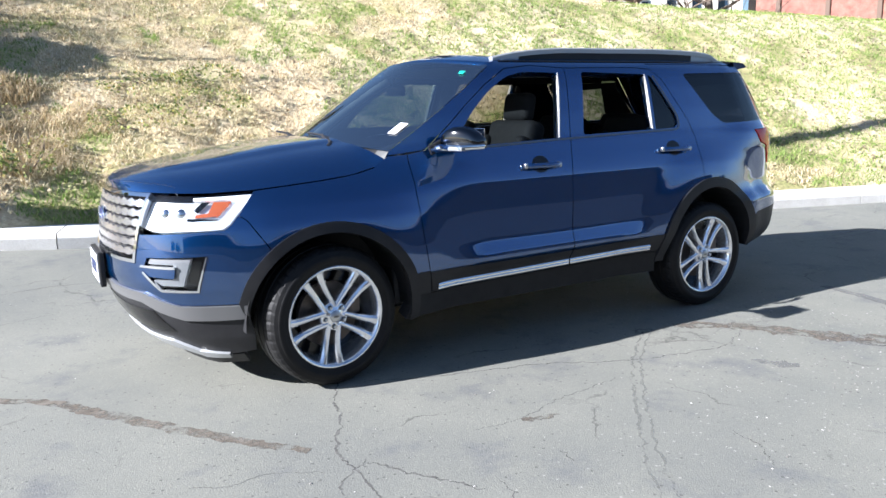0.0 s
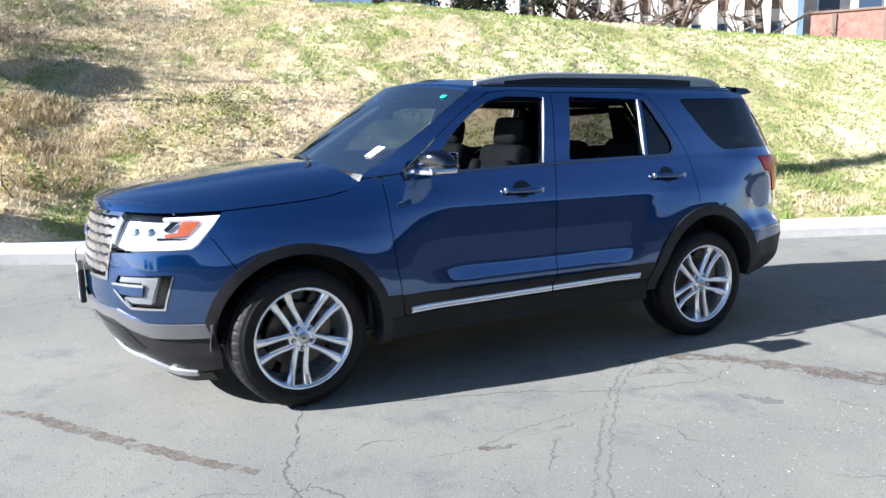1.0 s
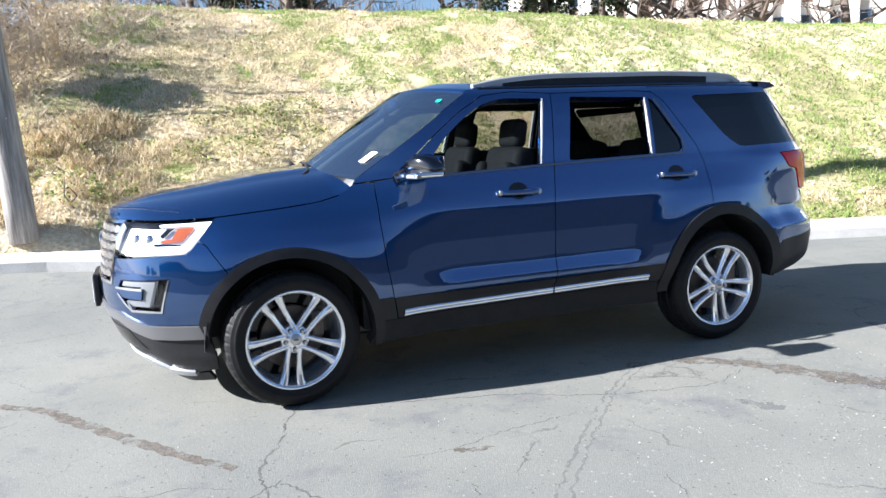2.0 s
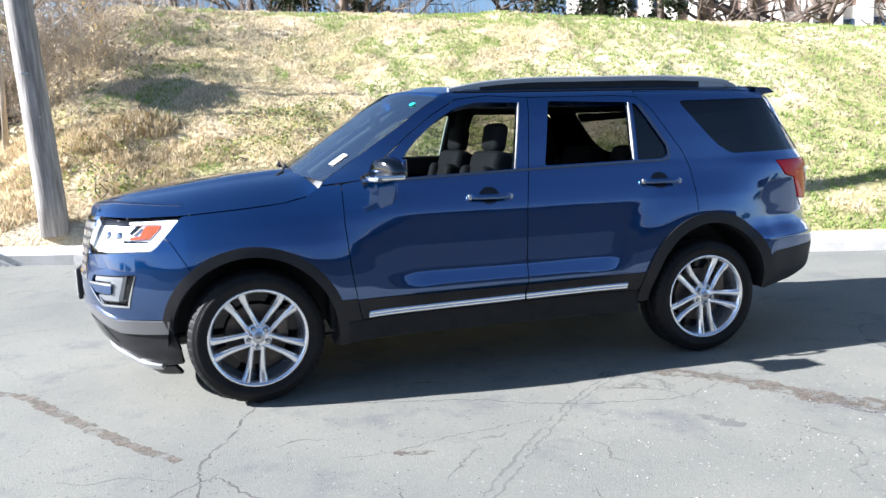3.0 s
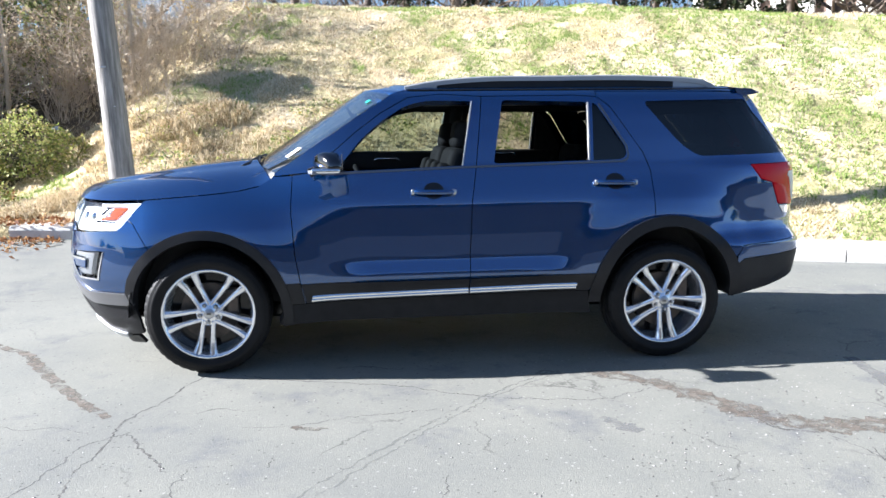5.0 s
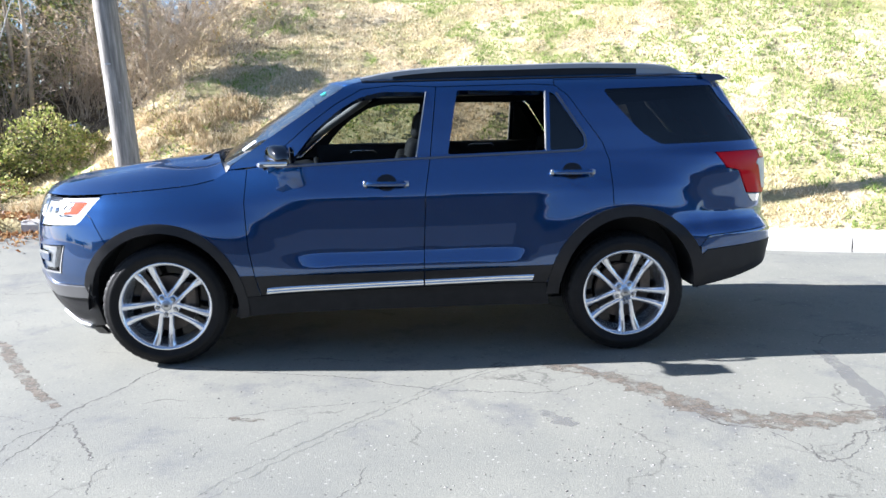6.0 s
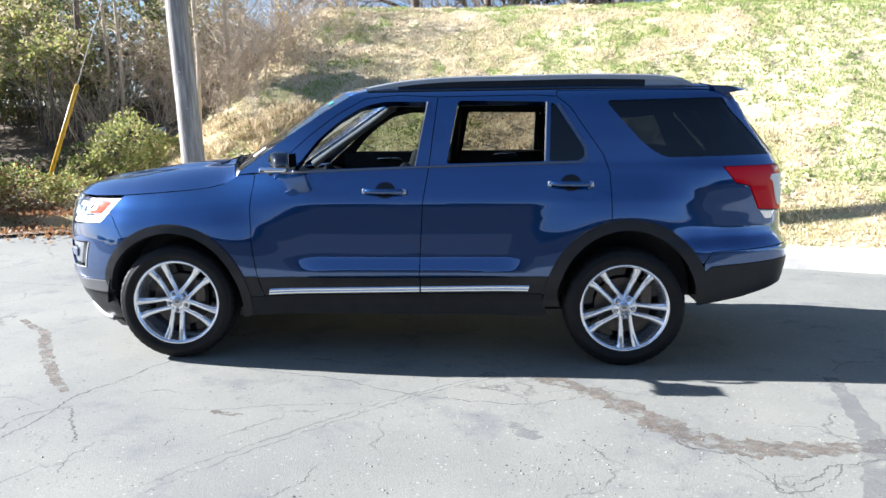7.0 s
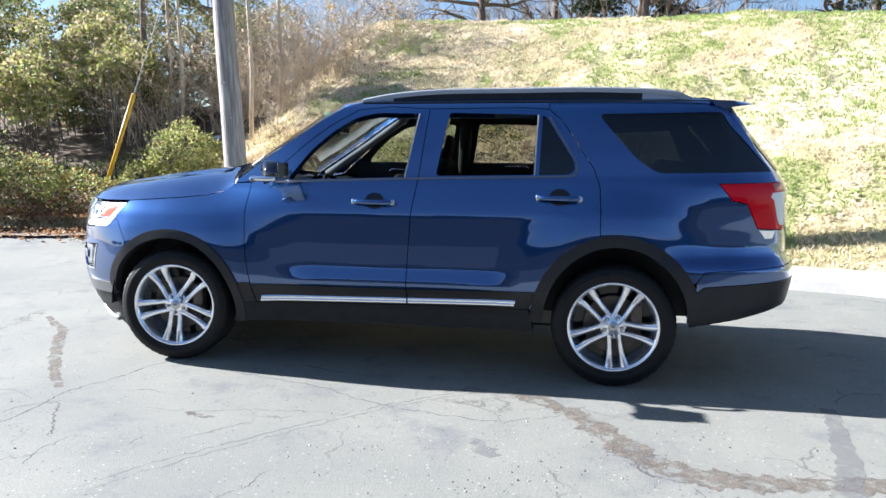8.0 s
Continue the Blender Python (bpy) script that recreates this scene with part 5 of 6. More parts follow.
rng = random.Random(5)
straw, green = [], []
for _ in range(100000):
    x = rng.uniform(-4.5, 9) if rng.random() < 0.62 else rng.uniform(9, 22)
    y = kerb_y(x) + 0.56 + 9.0 * rng.random() ** 1.15
    g = noise.noise(Vector((x * 0.42, y * 0.55, 11))) + 0.5 * noise.noise(Vector((x * 1.6, y * 1.6, 4))) + 0.075 * (x - 3)
    if noise.noise(Vector((x * 2.3, y * 2.3, 31))) < -0.38:
        continue
    (green if g > 0.0 else straw).append((x, y, hill_z(x, y)))
blades("dry_grass", straw, STRAW, 0.022, 0.07, 0.0075, 1.6, "dry straw-coloured grass on the bank", rng)
blades("green_grass", green, GREENBLADE, 0.022, 0.065, 0.0075, 1.2, "green grass patches on the bank", rng)


def leaves(spots, size, rng, droop=0.3):
    """Loose leaves: folded pointed quads at the given places, with their outward directions."""
    verts, faces = [], []
    for p, out in spots:
        d = (out + Vector((rng.gauss(0, 0.6), rng.gauss(0, 0.6), rng.gauss(0, 0.5) - droop))).normalized()
        n = (out + Vector((rng.gauss(0, 0.5), rng.gauss(0, 0.5), rng.gauss(0.3, 0.5)))).normalized()
        s = d.cross(n)
        if s.length < 1e-3:
            continue
        s.normalize()
        k = size * rng.uniform(0.6, 1.3)
        i = len(verts)
        verts += [p, p + d * k * 0.45 + s * k * 0.36 + n * k * 0.08, p + d * k, p + d * k * 0.45 - s * k * 0.36 + n * k * 0.08]
        faces += [(i, i + 1, i + 2, i + 3)]
    return verts, faces


def mound_spots(c, r, n, rng, shell=0.75, low=-0.4):
    """Places in the outer shell of a lumpy ellipsoid."""
    out = []
    while len(out) < n:
        d = Vector((rng.gauss(0, 1), rng.gauss(0, 1), rng.gauss(0, 1))).normalized()
        if d.z < low:
            continue
        k = (1 + 0.30 * noise.noise(d * 2.3 + Vector(c)) + 0.15 * noise.noise(d * 6 + Vector(c))) * rng.uniform(shell, 1.03)
        out.append((Vector((c[0] + r[0] * d.x * k, c[1] + r[1] * d.y * k, c[2] + r[2] * d.z * k)), d))
    return out


def bush(name, label, lumps, material, size, rng, per=700, second=None, share=0.0):
    """A bush of leaf lumps ((x, y, z), (rx, ry, rz)) on short stems."""
    b = thing(name, label, "bush", "", "", Matrix.Translation((lumps[0][0][0], lumps[0][0][1], hill_z(lumps[0][0][0], lumps[0][0][1]))))
    inv = b.matrix_world.inverted()
    groups = {material: [], second: []}
    for c, r in lumps:
        for sp_ in mound_spots(c, r, int(per * (r[0] * r[2] + r[1] * r[2] + r[0] * r[1])), rng):
            groups[second if second and rng.random() < share else material].append(sp_)
    for m, spots in groups.items():
        if m and spots:
            v, f = leaves(spots, size, rng)
            ob = part("foliage", raw_mesh("foliage", [inv @ p for p in v], f, m), None, b)
    st = bmesh.new()
    for c, r in lumps:
        for _ in range(2):
            g = Vector((c[0] + rng.uniform(-0.5, 0.5) * r[0], c[1] + rng.uniform(-0.5, 0.5) * r[1], 0))
            g.z = hill_z(g.x, g.y) - 0.05
            tip = Vector((c[0] + rng.uniform(-0.7, 0.7) * r[0], c[1] + rng.uniform(-0.7, 0.7) * r[1], c[2] + rng.uniform(0.0, 0.8) * r[2]))
            mid = g.lerp(tip, 0.5) + Vector((rng.uniform(-0.1, 0.1), rng.uniform(-0.1, 0.1), 0))
            tube(st, [inv @ g, inv @ mid, inv @ tip], [0.012, 0.009, 0.004], 5)
    tagged(part("stem_tangle", st, BARK, b), kind="stuff")
    return b


rng = random.Random(11)
bush("vine_mound", "rounded vine-covered bush, bright green, beside the pole", [((-4.3, 7.0, 1.15), (0.62, 0.55, 0.68)), ((-3.75, 7.05, 1.0), (0.5, 0.5, 0.52)), ((-4.9, 6.9, 0.85), (0.5, 0.5, 0.35))], VINE, 0.05, rng, 3200, BROWNLEAF, 0.12)
bush("vine_mound", "low green creeper spilling over the road edge", [((-5.1, 5.2, 0.62), (0.75, 0.5, 0.42)), ((-4.4, 5.5, 0.55), (0.6, 0.5, 0.35)), ((-5.9, 5.0, 0.75), (0.7, 0.6, 0.55))], VINE, 0.05, rng, 2300, RUST, 0.2)
bush("rust_shrub", "low shrub with rust-brown autumn leaves at the road edge", [((-5.0, 4.75, 0.35), (0.8, 0.35, 0.35)), ((-6.0, 4.5, 0.45), (0.7, 0.45, 0.45))], RUST, 0.05, rng, 2000, BROWNLEAF, 0.4)
bush("dark_shrub", "dense dark green shrub hanging over the road edge", [((-6.9, 4.9, 1.0), (0.8, 0.7, 0.75)), ((-7.9, 4.8, 1.1), (0.9, 0.8, 0.8))], DARKLEAF, 0.06, rng, 1500, BROWNLEAF, 0.35)
bush("bank_vine", "patchy green vine and dead growth over the bank", [((x, y, hill_z(x, y) + 0.02), (r, r * 0.8, 0.16)) for x, y, r in ((-2.35, 5.6, 0.35), (-1.75, 5.75, 0.30), (-2.1, 6.3, 0.32), (-1.3, 6.3, 0.28), (-1.6, 6.9, 0.35), (-2.4, 7.0, 0.3), (-0.9, 5.6, 0.25))], VINE, 0.045, rng, 800, BROWNLEAF, 0.5)
bush("leafy_sapling", "small bush with glossy green leaves at the pole's foot", [((-1.55, 4.95, 0.98), (0.30, 0.25, 0.30)), ((-1.15, 5.1, 0.92), (0.28, 0.25, 0.2))], DARKLEAF, 0.05, rng, 900, VINE, 0.3)
kinds = {"green": ("tall tangled thicket hung with green vines and yellow leaves", VINE, BROWNLEAF), "dark": ("tall dark thicket of shaded green leaves", DARKLEAF, BROWNLEAF), "brown": ("tall brown brush of dead leaves and vines", BROWNLEAF, VINE)}
for x, y, h, w, low, kind in ((-5.4, 10.4, 3.6, 0.9, 0.1, "brown"), (-7.0, 9.4, 3.9, 1.1, 0.45, "green"), (-8.8, 9.6, 4.2, 1.3, 0.3, "green"), (-10.8, 9.4, 4.4, 1.4, 0.2, "dark"), (-4.3, 11.2, 3.9, 0.9, 0.0, "brown"), (-7.8, 11.2, 5.2, 1.5, 0.0, "dark"),
                              (-10.2, 11.6, 5.4, 1.8, 0.0, "dark"), (-6.2, 12.2, 4.8, 1.5, 0.0, "dark"), (-9.6, 7.4, 2.6, 1.0, 0.3, "green"), (-7.9, 7.5, 2.9, 0.8, 0.55, "green"), (-13.0, 10.5, 5.0, 1.9, 0.0, "dark"), (-6.4, 8.6, 3.3, 0.7, 0.6, "green"),
                              (-6.4, 10.0, 2.8, 0.9, 0.0, "dark"), (-8.4, 10.4, 3.0, 1.0, 0.0, "dark"), (-5.0, 12.6, 4.6, 1.3, 0.0, "brown"), (-12.2, 12.6, 5.6, 1.9, 0.0, "dark"), (-9.0, 13.8, 6.4, 2.0, 0.1, "dark"), (-6.6, 13.8, 6.0, 1.6, 0.1, "dark")):
    z0 = hill_z(x, y)
    label, main, other = kinds[kind]
    lumps = []
    for k in range(9):
        lumps.append(((x + rng.uniform(-0.7, 0.7) * w, y + rng.uniform(-0.5, 0.5) * w, z0 + (h - z0) * (low + (0.97 - low) * (k + rng.random()) / 9)), (w * rng.uniform(0.25, 0.5), w * rng.uniform(0.3, 0.5), rng.uniform(0.25, 0.6))))
    bush("vine_thicket", label, lumps, main, 0.085, rng, {"green": 1000, "dark": 800, "brown": 700}[kind], other, {"green": 0.35, "dark": 0.3, "brown": 0.25}[kind])


def bare_shrub(x, y, h, n, rng, name="bare_shrub", label="leafless brown brush of thin tangled stems"):
    """A thicket of thin leaning stems with side twigs and a few clinging dead leaves."""
    z0 = hill_z(x, y)
    b = thing(name, label, "bush", "", "", Matrix.Translation((x, y, z0)))
    cling = []
    for grp in range(2):
        st = bmesh.new()
        for _ in range(int(n * 0.75)):
            a, l = rng.uniform(0, 2 * math.pi), rng.uniform(0.1, 1.25)
            hh = h * rng.uniform(0.4, 1.1)
            base = Vector((rng.uniform(-0.4, 0.4), rng.uniform(-0.4, 0.4), -0.05))
            pts = [base]
            for k in range(1, 6):
                u = k / 5
                pts.append(base + Vector((math.cos(a) * l * hh * u ** 1.5 + rng.gauss(0, 0.06), math.sin(a) * l * hh * u ** 1.5 + rng.gauss(0, 0.06), hh * (u - 0.18 * u ** 3 * l))))
            r0 = rng.uniform(0.0035, 0.0085)
            tube(st, pts, [r0, r0 * 0.9, r0 * 0.75, r0 * 0.6, r0 * 0.42, r0 * 0.2], 4, caps=False)
            for _ in range(6):
                k = rng.randint(1, 4)
                p = pts[k].lerp(pts[k + 1], rng.random())
                d = Vector((rng.gauss(0, 0.7), rng.gauss(0, 0.7), rng.uniform(-0.1, 0.8))) * hh * 0.24
                tube(st, [p, p + d * 0.5 + Vector((0, 0, 0.02)), p + d], [r0 * 0.5, r0 * 0.38, r0 * 0.2], 3, caps=False)
                if rng.random() < 0.55:
                    cling.append((p + d * rng.uniform(0.3, 1.0), d.normalized()))
        tagged(part("stem_tangle", st, TWIG, b), kind="stuff")
    v, f = leaves(cling, 0.05, rng)
    tagged(part("dead_leaves", raw_mesh("dead_leaves", v, f, BROWNLEAF), None, b), kind="stuff")
    return b


bush("ivy", "green ivy creeping over the foot of the bank", [((x, y, hill_z(x, y) + 0.03), (rx, 0.5, 0.2)) for x, y, rx in ((0.3, 6.0, 0.7), (1.2, 6.3, 0.6), (0.6, 6.9, 0.7), (1.4, 7.1, 0.5))], VINE, 0.045, rng, 900, DARKLEAF, 0.6)
for x, y, h, n in ((-2.6, 8.2, 1.9, 40), (-3.3, 8.6, 2.2, 44), (-2.0, 9.2, 1.8, 34), (-3.0, 9.8, 2.2, 44), (-4.4, 9.0, 2.4, 44), (-1.6, 8.8, 1.3, 20), (-5.6, 8.6, 2.6, 40), (-3.4, 11.0, 2.4, 44), (-2.2, 10.8, 2.0, 40), (-1.0, 10.4, 1.1, 22), (-4.6, 10.2, 2.6, 40), (-1.4, 11.8, 1.6, 30), (-6.6, 9.0, 2.6, 30), (-2.5, 7.3, 0.9, 20)):
    bare_shrub(x, y, h, n, rng)
for x, y in ((-2.0, 9.6), (-1.2, 10.8)):
    z0 = hill_z(x, y)
    b = thing("yellow_sapling", "thin sapling with yellow autumn leaves", "sapling", "", "", Matrix.Translation((x, y, z0)))
    st = bmesh.new()
    pts = [Vector((0, 0, -0.05)), Vector((-0.12, 0, 0.5)), Vector((-0.32, 0, 1.0)), Vector((-0.5, 0.05, 1.5))]
    tube(st, pts, [0.014, 0.011, 0.008, 0.004], 5)
    part("stem", st, TWIG, b)
    sp_ = []
    for _ in range(110):
        k = rng.randint(0, 2)
        sp_.append((pts[k].lerp(pts[k + 1], rng.random()) + Vector((rng.gauss(0, 0.03), rng.gauss(0, 0.03), rng.gauss(0, 0.03))), Vector((rng.gauss(0, 1), rng.gauss(0, 1), rng.gauss(0, 1))).normalized()))
    v, f = leaves(sp_, 0.06, rng)
    part("foliage", raw_mesh("foliage", v, f, YELLOW), None, b)


def straw_clump(x, y, r, h, n, rng):
    spots = []
    for _ in range(n):
        a, d = rng.uniform(0, 2 * math.pi), r * math.sqrt(rng.random())
        px, py = x + d * math.cos(a), y + d * math.sin(a) * 0.7
        spots.append((px, py, hill_z(px, py)))
    verts, faces = [], []
    for px, py, pz in spots:
        a, hh = rng.uniform(0, 2 * math.pi), h * rng.uniform(0.5, 1.1)
        l = rng.uniform(0.9, 2.6) * hh
        w = 0.004
        i = len(verts)
        c, s = math.cos(a), math.sin(a)
        verts += [(px - s * w, py + c * w, pz), (px + s * w, py - c * w, pz), (px + c * l * 0.4 + s * w, py + s * l * 0.4 - c * w, pz + hh * 0.8), (px + c * l * 0.4 - s * w, py + s * l * 0.4 + c * w, pz + hh * 0.8), (px + c * l, py + s * l, pz + hh * 0.75)]
        faces += [(i, i + 1, i + 2, i + 3), (i + 3, i + 2, i + 4)]
    tagged(part("straw_clump", raw_mesh("straw_clump", verts, faces, STRAW), None), "clump of long dry pale straw on the bank", "grass", "", "stuff")


for x, y, r, h, n in ((-1.9, 6.5, 0.42, 0.17, 1300), (-2.6, 6.0, 0.45, 0.15, 1100), (-1.5, 6.0, 0.3, 0.13, 700), (-2.7, 5.0, 0.6, 0.14, 1500), (-3.4, 4.9, 0.5, 0.14, 1200), (-1.3, 7.0, 0.5, 0.15, 1200), (-2.8, 7.1, 0.4, 0.16, 800), (-1.2, 5.4, 0.6, 0.12, 1000), (-0.6, 6.2, 0.6, 0.10, 900)):
    straw_clump(x, y, r, h, n, rng)
sp_ = []
for _ in range(3200):
    x = rng.uniform(-7.5, -2.7)
    off = rng.gauss(0.6, 0.3) if x > -2.6 else rng.gauss(0.05, 0.35)
    y = kerb_y(x) + off
    z = hill_z(x, y) + 0.012 if y > kerb_y(x) + 0.56 else road_z(x, y) + (0.185 if y > kerb_y(x) else 0.01)
    sp_.append((Vector((x, y, z)), Vector((rng.gauss(0, 0.5), rng.gauss(0, 0.5), 0.25)).normalized()))
v, f = leaves(sp_, 0.06, rng, 0.0)
tagged(part("fallen_leaves", raw_mesh("fallen_leaves", v, f, RUST), None), "fallen rust-brown leaves along the kerb", "leaves", "", "stuff")

for x, y, h in ((-3.27, 7.6, 4.2), (-2.98, 8.3, 3.6), (-5.3, 8.8, 4.4), (-6.0, 9.6, 4.6)):
    tr = thing("slender_trunk", "slender pale trunk of a bare sapling", "sapling", "saplings by the pole", "", Matrix.Translation((x, y, hill_z(x, y))))
    part("trunk", tube(bmesh.new(), [(0, 0, -0.1), (0.05, 0, h * 0.3), (-0.02, 0.04, h * 0.65), (0.10, 0, h)], [0.045, 0.038, 0.028, 0.008], 8), TWIG, tr, smooth=True)
    tw = bmesh.new()
    for _ in range(16):
        u = rng.uniform(0.3, 0.95)
        a = rng.uniform(0, 2 * math.pi)
        p = Vector((0.03, 0, h * u))
        q = p + Vector((math.cos(a), math.sin(a), rng.uniform(0.3, 1.2))) * rng.uniform(0.3, 0.8)
        tube(tw, [p, p.lerp(q, 0.5) + Vector((0, 0, 0.05)), q], [0.010, 0.007, 0.002], 4, caps=False)
    tagged(part("twig_mass", tw, TWIG, tr), kind="stuff")
lit = thing("litter", "crumpled pale blue and white plastic litter", "litter", "", "", Matrix.Translation((-4.41, 8.5, hill_z(-4.41, 8.5))))
lb = bmesh.new()
bmesh.ops.create_icosphere(lb, subdivisions=2, radius=0.12)
for v in lb.verts:
    v.co *= 1 + 0.5 * noise.noise(v.co * 14)
    v.co.z = v.co.z * 0.6 + 0.06
part("bag", lb, mat("pale_blue_plastic", (0.45, 0.52, 0.62), 0.4), lit)

# Brown soil, with the shade of the thicket's hollows put into its colour.
FLOORSOIL = vary(mat("soil_darkened_for_shade", (0.10, 0.07, 0.045), 0.95), [(0.3, (0.05, 0.036, 0.025)), (0.5, (0.11, 0.08, 0.05)), (0.7, (0.20, 0.15, 0.095))], 3.5, bump=0.03, bump_scale=25)


def wood_rows(x):
    edge = 0.35 + 3.2 * smoothstep(-5.4, -3.4, x) + 0.35 * noise.noise(Vector((x * 1.3, 0, 9)))
    return [(kerb_y(x) + kerb_w(x) + edge + k * 0.35, hill_z(x, kerb_y(x) + kerb_w(x) + edge + k * 0.35) + (0.03 if k else -0.05)) for k in range(30)]


sheet("woodland_floor", [-16, -14, -12, -11] + list(np.arange(-10, -2.9, 0.3)), wood_rows, FLOORSOIL, "brown soil and leaf litter under the thicket, coloured darker for its shade", "ground")
sp_ = []
for _ in range(7000):
    x = rng.uniform(-3.5, 18)
    y = kerb_y(x) + 0.62 + 8.2 * rng.random()
    if noise.noise(Vector((x * 0.8, y * 0.8, 17))) < -0.05:
        continue
    sp_.append((Vector((x, y, hill_z(x, y) + 0.03)), Vector((rng.gauss(0, 0.5), rng.gauss(0, 0.5), 0.4)).normalized()))
v, f = leaves(sp_, 0.055, rng, 0.0)
tagged(part("leaf_litter", raw_mesh("leaf_litter", v, f, BROWNLEAF), None), "dead brown leaves scattered over the grass bank", "leaves", "", "stuff")

bush("ground_creeper", "low shaded green creeper under the thicket", [((x, y, hill_z(x, y) + 0.05), (0.9, 0.6, 0.28)) for x, y in ((-6.6, 6.4), (-7.6, 6.2), (-8.6, 6.6), (-6.0, 7.2), (-7.2, 7.4), (-9.4, 6.2), (-5.2, 7.8))], DARKLEAF, 0.07, rng, 900, BROWNLEAF, 0.3)
# Added tree: its crown, out of view, throws the dark patch on the bank.
lt = thing("shadow_casting_tree", "added thin tree, its unseen dense top casting the dark patch on the bank", "tree", "", "", Matrix.Translation((-6.3, 9.1, hill_z(-6.3, 9.1))))
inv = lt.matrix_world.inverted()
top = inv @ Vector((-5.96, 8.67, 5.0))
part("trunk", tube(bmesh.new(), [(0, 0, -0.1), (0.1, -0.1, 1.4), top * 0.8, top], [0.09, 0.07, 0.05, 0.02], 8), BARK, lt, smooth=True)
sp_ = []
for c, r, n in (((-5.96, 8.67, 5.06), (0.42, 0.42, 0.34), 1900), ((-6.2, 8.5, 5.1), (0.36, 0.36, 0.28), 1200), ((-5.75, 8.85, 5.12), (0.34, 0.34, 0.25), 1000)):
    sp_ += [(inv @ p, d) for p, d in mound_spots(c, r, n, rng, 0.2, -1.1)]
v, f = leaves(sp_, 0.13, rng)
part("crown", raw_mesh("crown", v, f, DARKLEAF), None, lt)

# ---- pole and guy wire ----
pz = hill_z(-2.07, 4.45)
pole = thing("utility_pole", "weathered grey wooden utility pole standing in the bank", "pole", "", "", pose(-2.06, 4.45, pz - 0.05, 0, -2.6, 0))
pb = bmesh.new()
tube(pb, [(0.004 * math.sin(k), 0.004 * math.cos(2 * k), 9.0 * k / 18) for k in range(19)], [0.158 - 0.055 * k / 18 for k in range(19)], 24)
part("shaft", pb, POLEWOOD, pole, smooth=True)
for z, w in ((1.83, 0.02), (1.35, 0.012)):
    part("metal_tag", box(bmesh.new(), (-0.02 if w > 0.015 else 0.06, -0.152, z), (0.07 if w > 0.015 else 0.02, 0.006, w), 0.002), SATIN, pole)
part("conduit", tube(bmesh.new(), [(-0.15, 0.07, 0.0), (-0.13, 0.07, 5.0), (-0.11, 0.06, 9.0)], 0.014, 8), BARK, pole)
guy = thing("guy_wire", "steel guy wire with a yellow plastic guard", "guy wire")
g0, g1 = Vector((-5.06, 5.71, 0.60)), Vector((-4.26, 5.50, 2.25))
gd = (g1 - g0).normalized()
part("wire", tube(bmesh.new(), [g0 - gd * 0.3, g1, g1 + gd * 4.8], 0.008, 6), STEEL, guy)
part("guard", tube(bmesh.new(), [g0, g0.lerp(g1, 0.5), g1], 0.034, 12), YELLOWPLASTIC, guy, smooth=True)


cable = thing("ground_cable", "thin black cable rising from the undergrowth", "cable")
part("sheath", tube(bmesh.new(), [(-5.12, 6.2, 0.9), (-5.10, 6.2, 1.8), (-5.14, 6.2, 2.7)], 0.013, 8), BLACK, cable)


# ---- trees on the crest ----
def grow(bm, p, d, length, r, depth, rng, sides, spots):
    pts, rad = [p], [r]
    q, dd = p.copy(), d.copy()
    n = 5
    for k in range(n):
        dd = (dd + Vector((rng.gauss(0, 0.16), rng.gauss(0, 0.16), rng.gauss(0.03, 0.12)))).normalized()
        q = q + dd * (length / n)
        pts.append(q.copy())
        rad.append(r * (1 - 0.55 * (k + 1) / n))
    tube(bm, pts, rad, sides, caps=False)
    if depth == 0:
        spots.append((pts[-1], dd))
        return
    for _ in range(rng.randint(3, 4)):
        k = rng.randint(2, n)
        nd = (dd * 0.6 + Vector((rng.gauss(0, 0.75), rng.gauss(0, 0.75), rng.gauss(0.15, 0.45)))).normalized()
        grow(bm, pts[k], nd, length * rng.uniform(0.5, 0.75), rad[k] * 0.6, depth - 1, rng, max(3, sides - 2), spots)


def bare_tree(x, y, h, r, rng, label):
    z0 = hill_z(x, y)
    t = thing("bare_tree", label, "tree", "trees on the crest", "", Matrix.Translation((x, y, z0)))
    tr, br, spots = bmesh.new(), bmesh.new(), []
    top = Vector((rng.uniform(-0.4, 0.4), rng.uniform(-0.4, 0.4), h * 0.45))
    tube(tr, [(0, 0, -0.1), (0, 0, 0.25), top * 0.4, top], [r * 1.5, r * 1.1, r * 0.95, r * 0.7], 12)
    part("trunk", tr, BARK, t, smooth=True)
    for k in range(11):
        u = rng.uniform(0.22, 1.0)
        a = rng.uniform(0, 2 * math.pi)
        grow(br, top * u, Vector((math.cos(a), math.sin(a), rng.uniform(0.0, 0.8))).normalized(), h * 0.32, r * 0.42, 2, rng, 7, spots)
    tagged(part("branchwork", br, BARK, t), kind="stuff")
    return t


rng = random.Random(23)
for x, y, h, r in ((24.5, 26.3, 10, 0.42), (22.6, 27.3, 9, 0.22), (27.3, 24.6, 10, 0.36), (14.0, 33.0, 10, 0.25), (9.0, 35.0, 9, 0.22), (-1.8, 31.0, 9, 0.25), (-4.4, 30.0, 9, 0.2), (1.4, 33.0, 10, 0.22), (5.6, 30, 9, 0.28), (31.0, 22.5, 9, 0.25), (-7, 26, 9, 0.25), (-10, 20, 9, 0.25), (18.5, 34, 10, 0.3)):
    bare_tree(x, y, h, r, rng, "leafless brown tree with spreading low limbs")


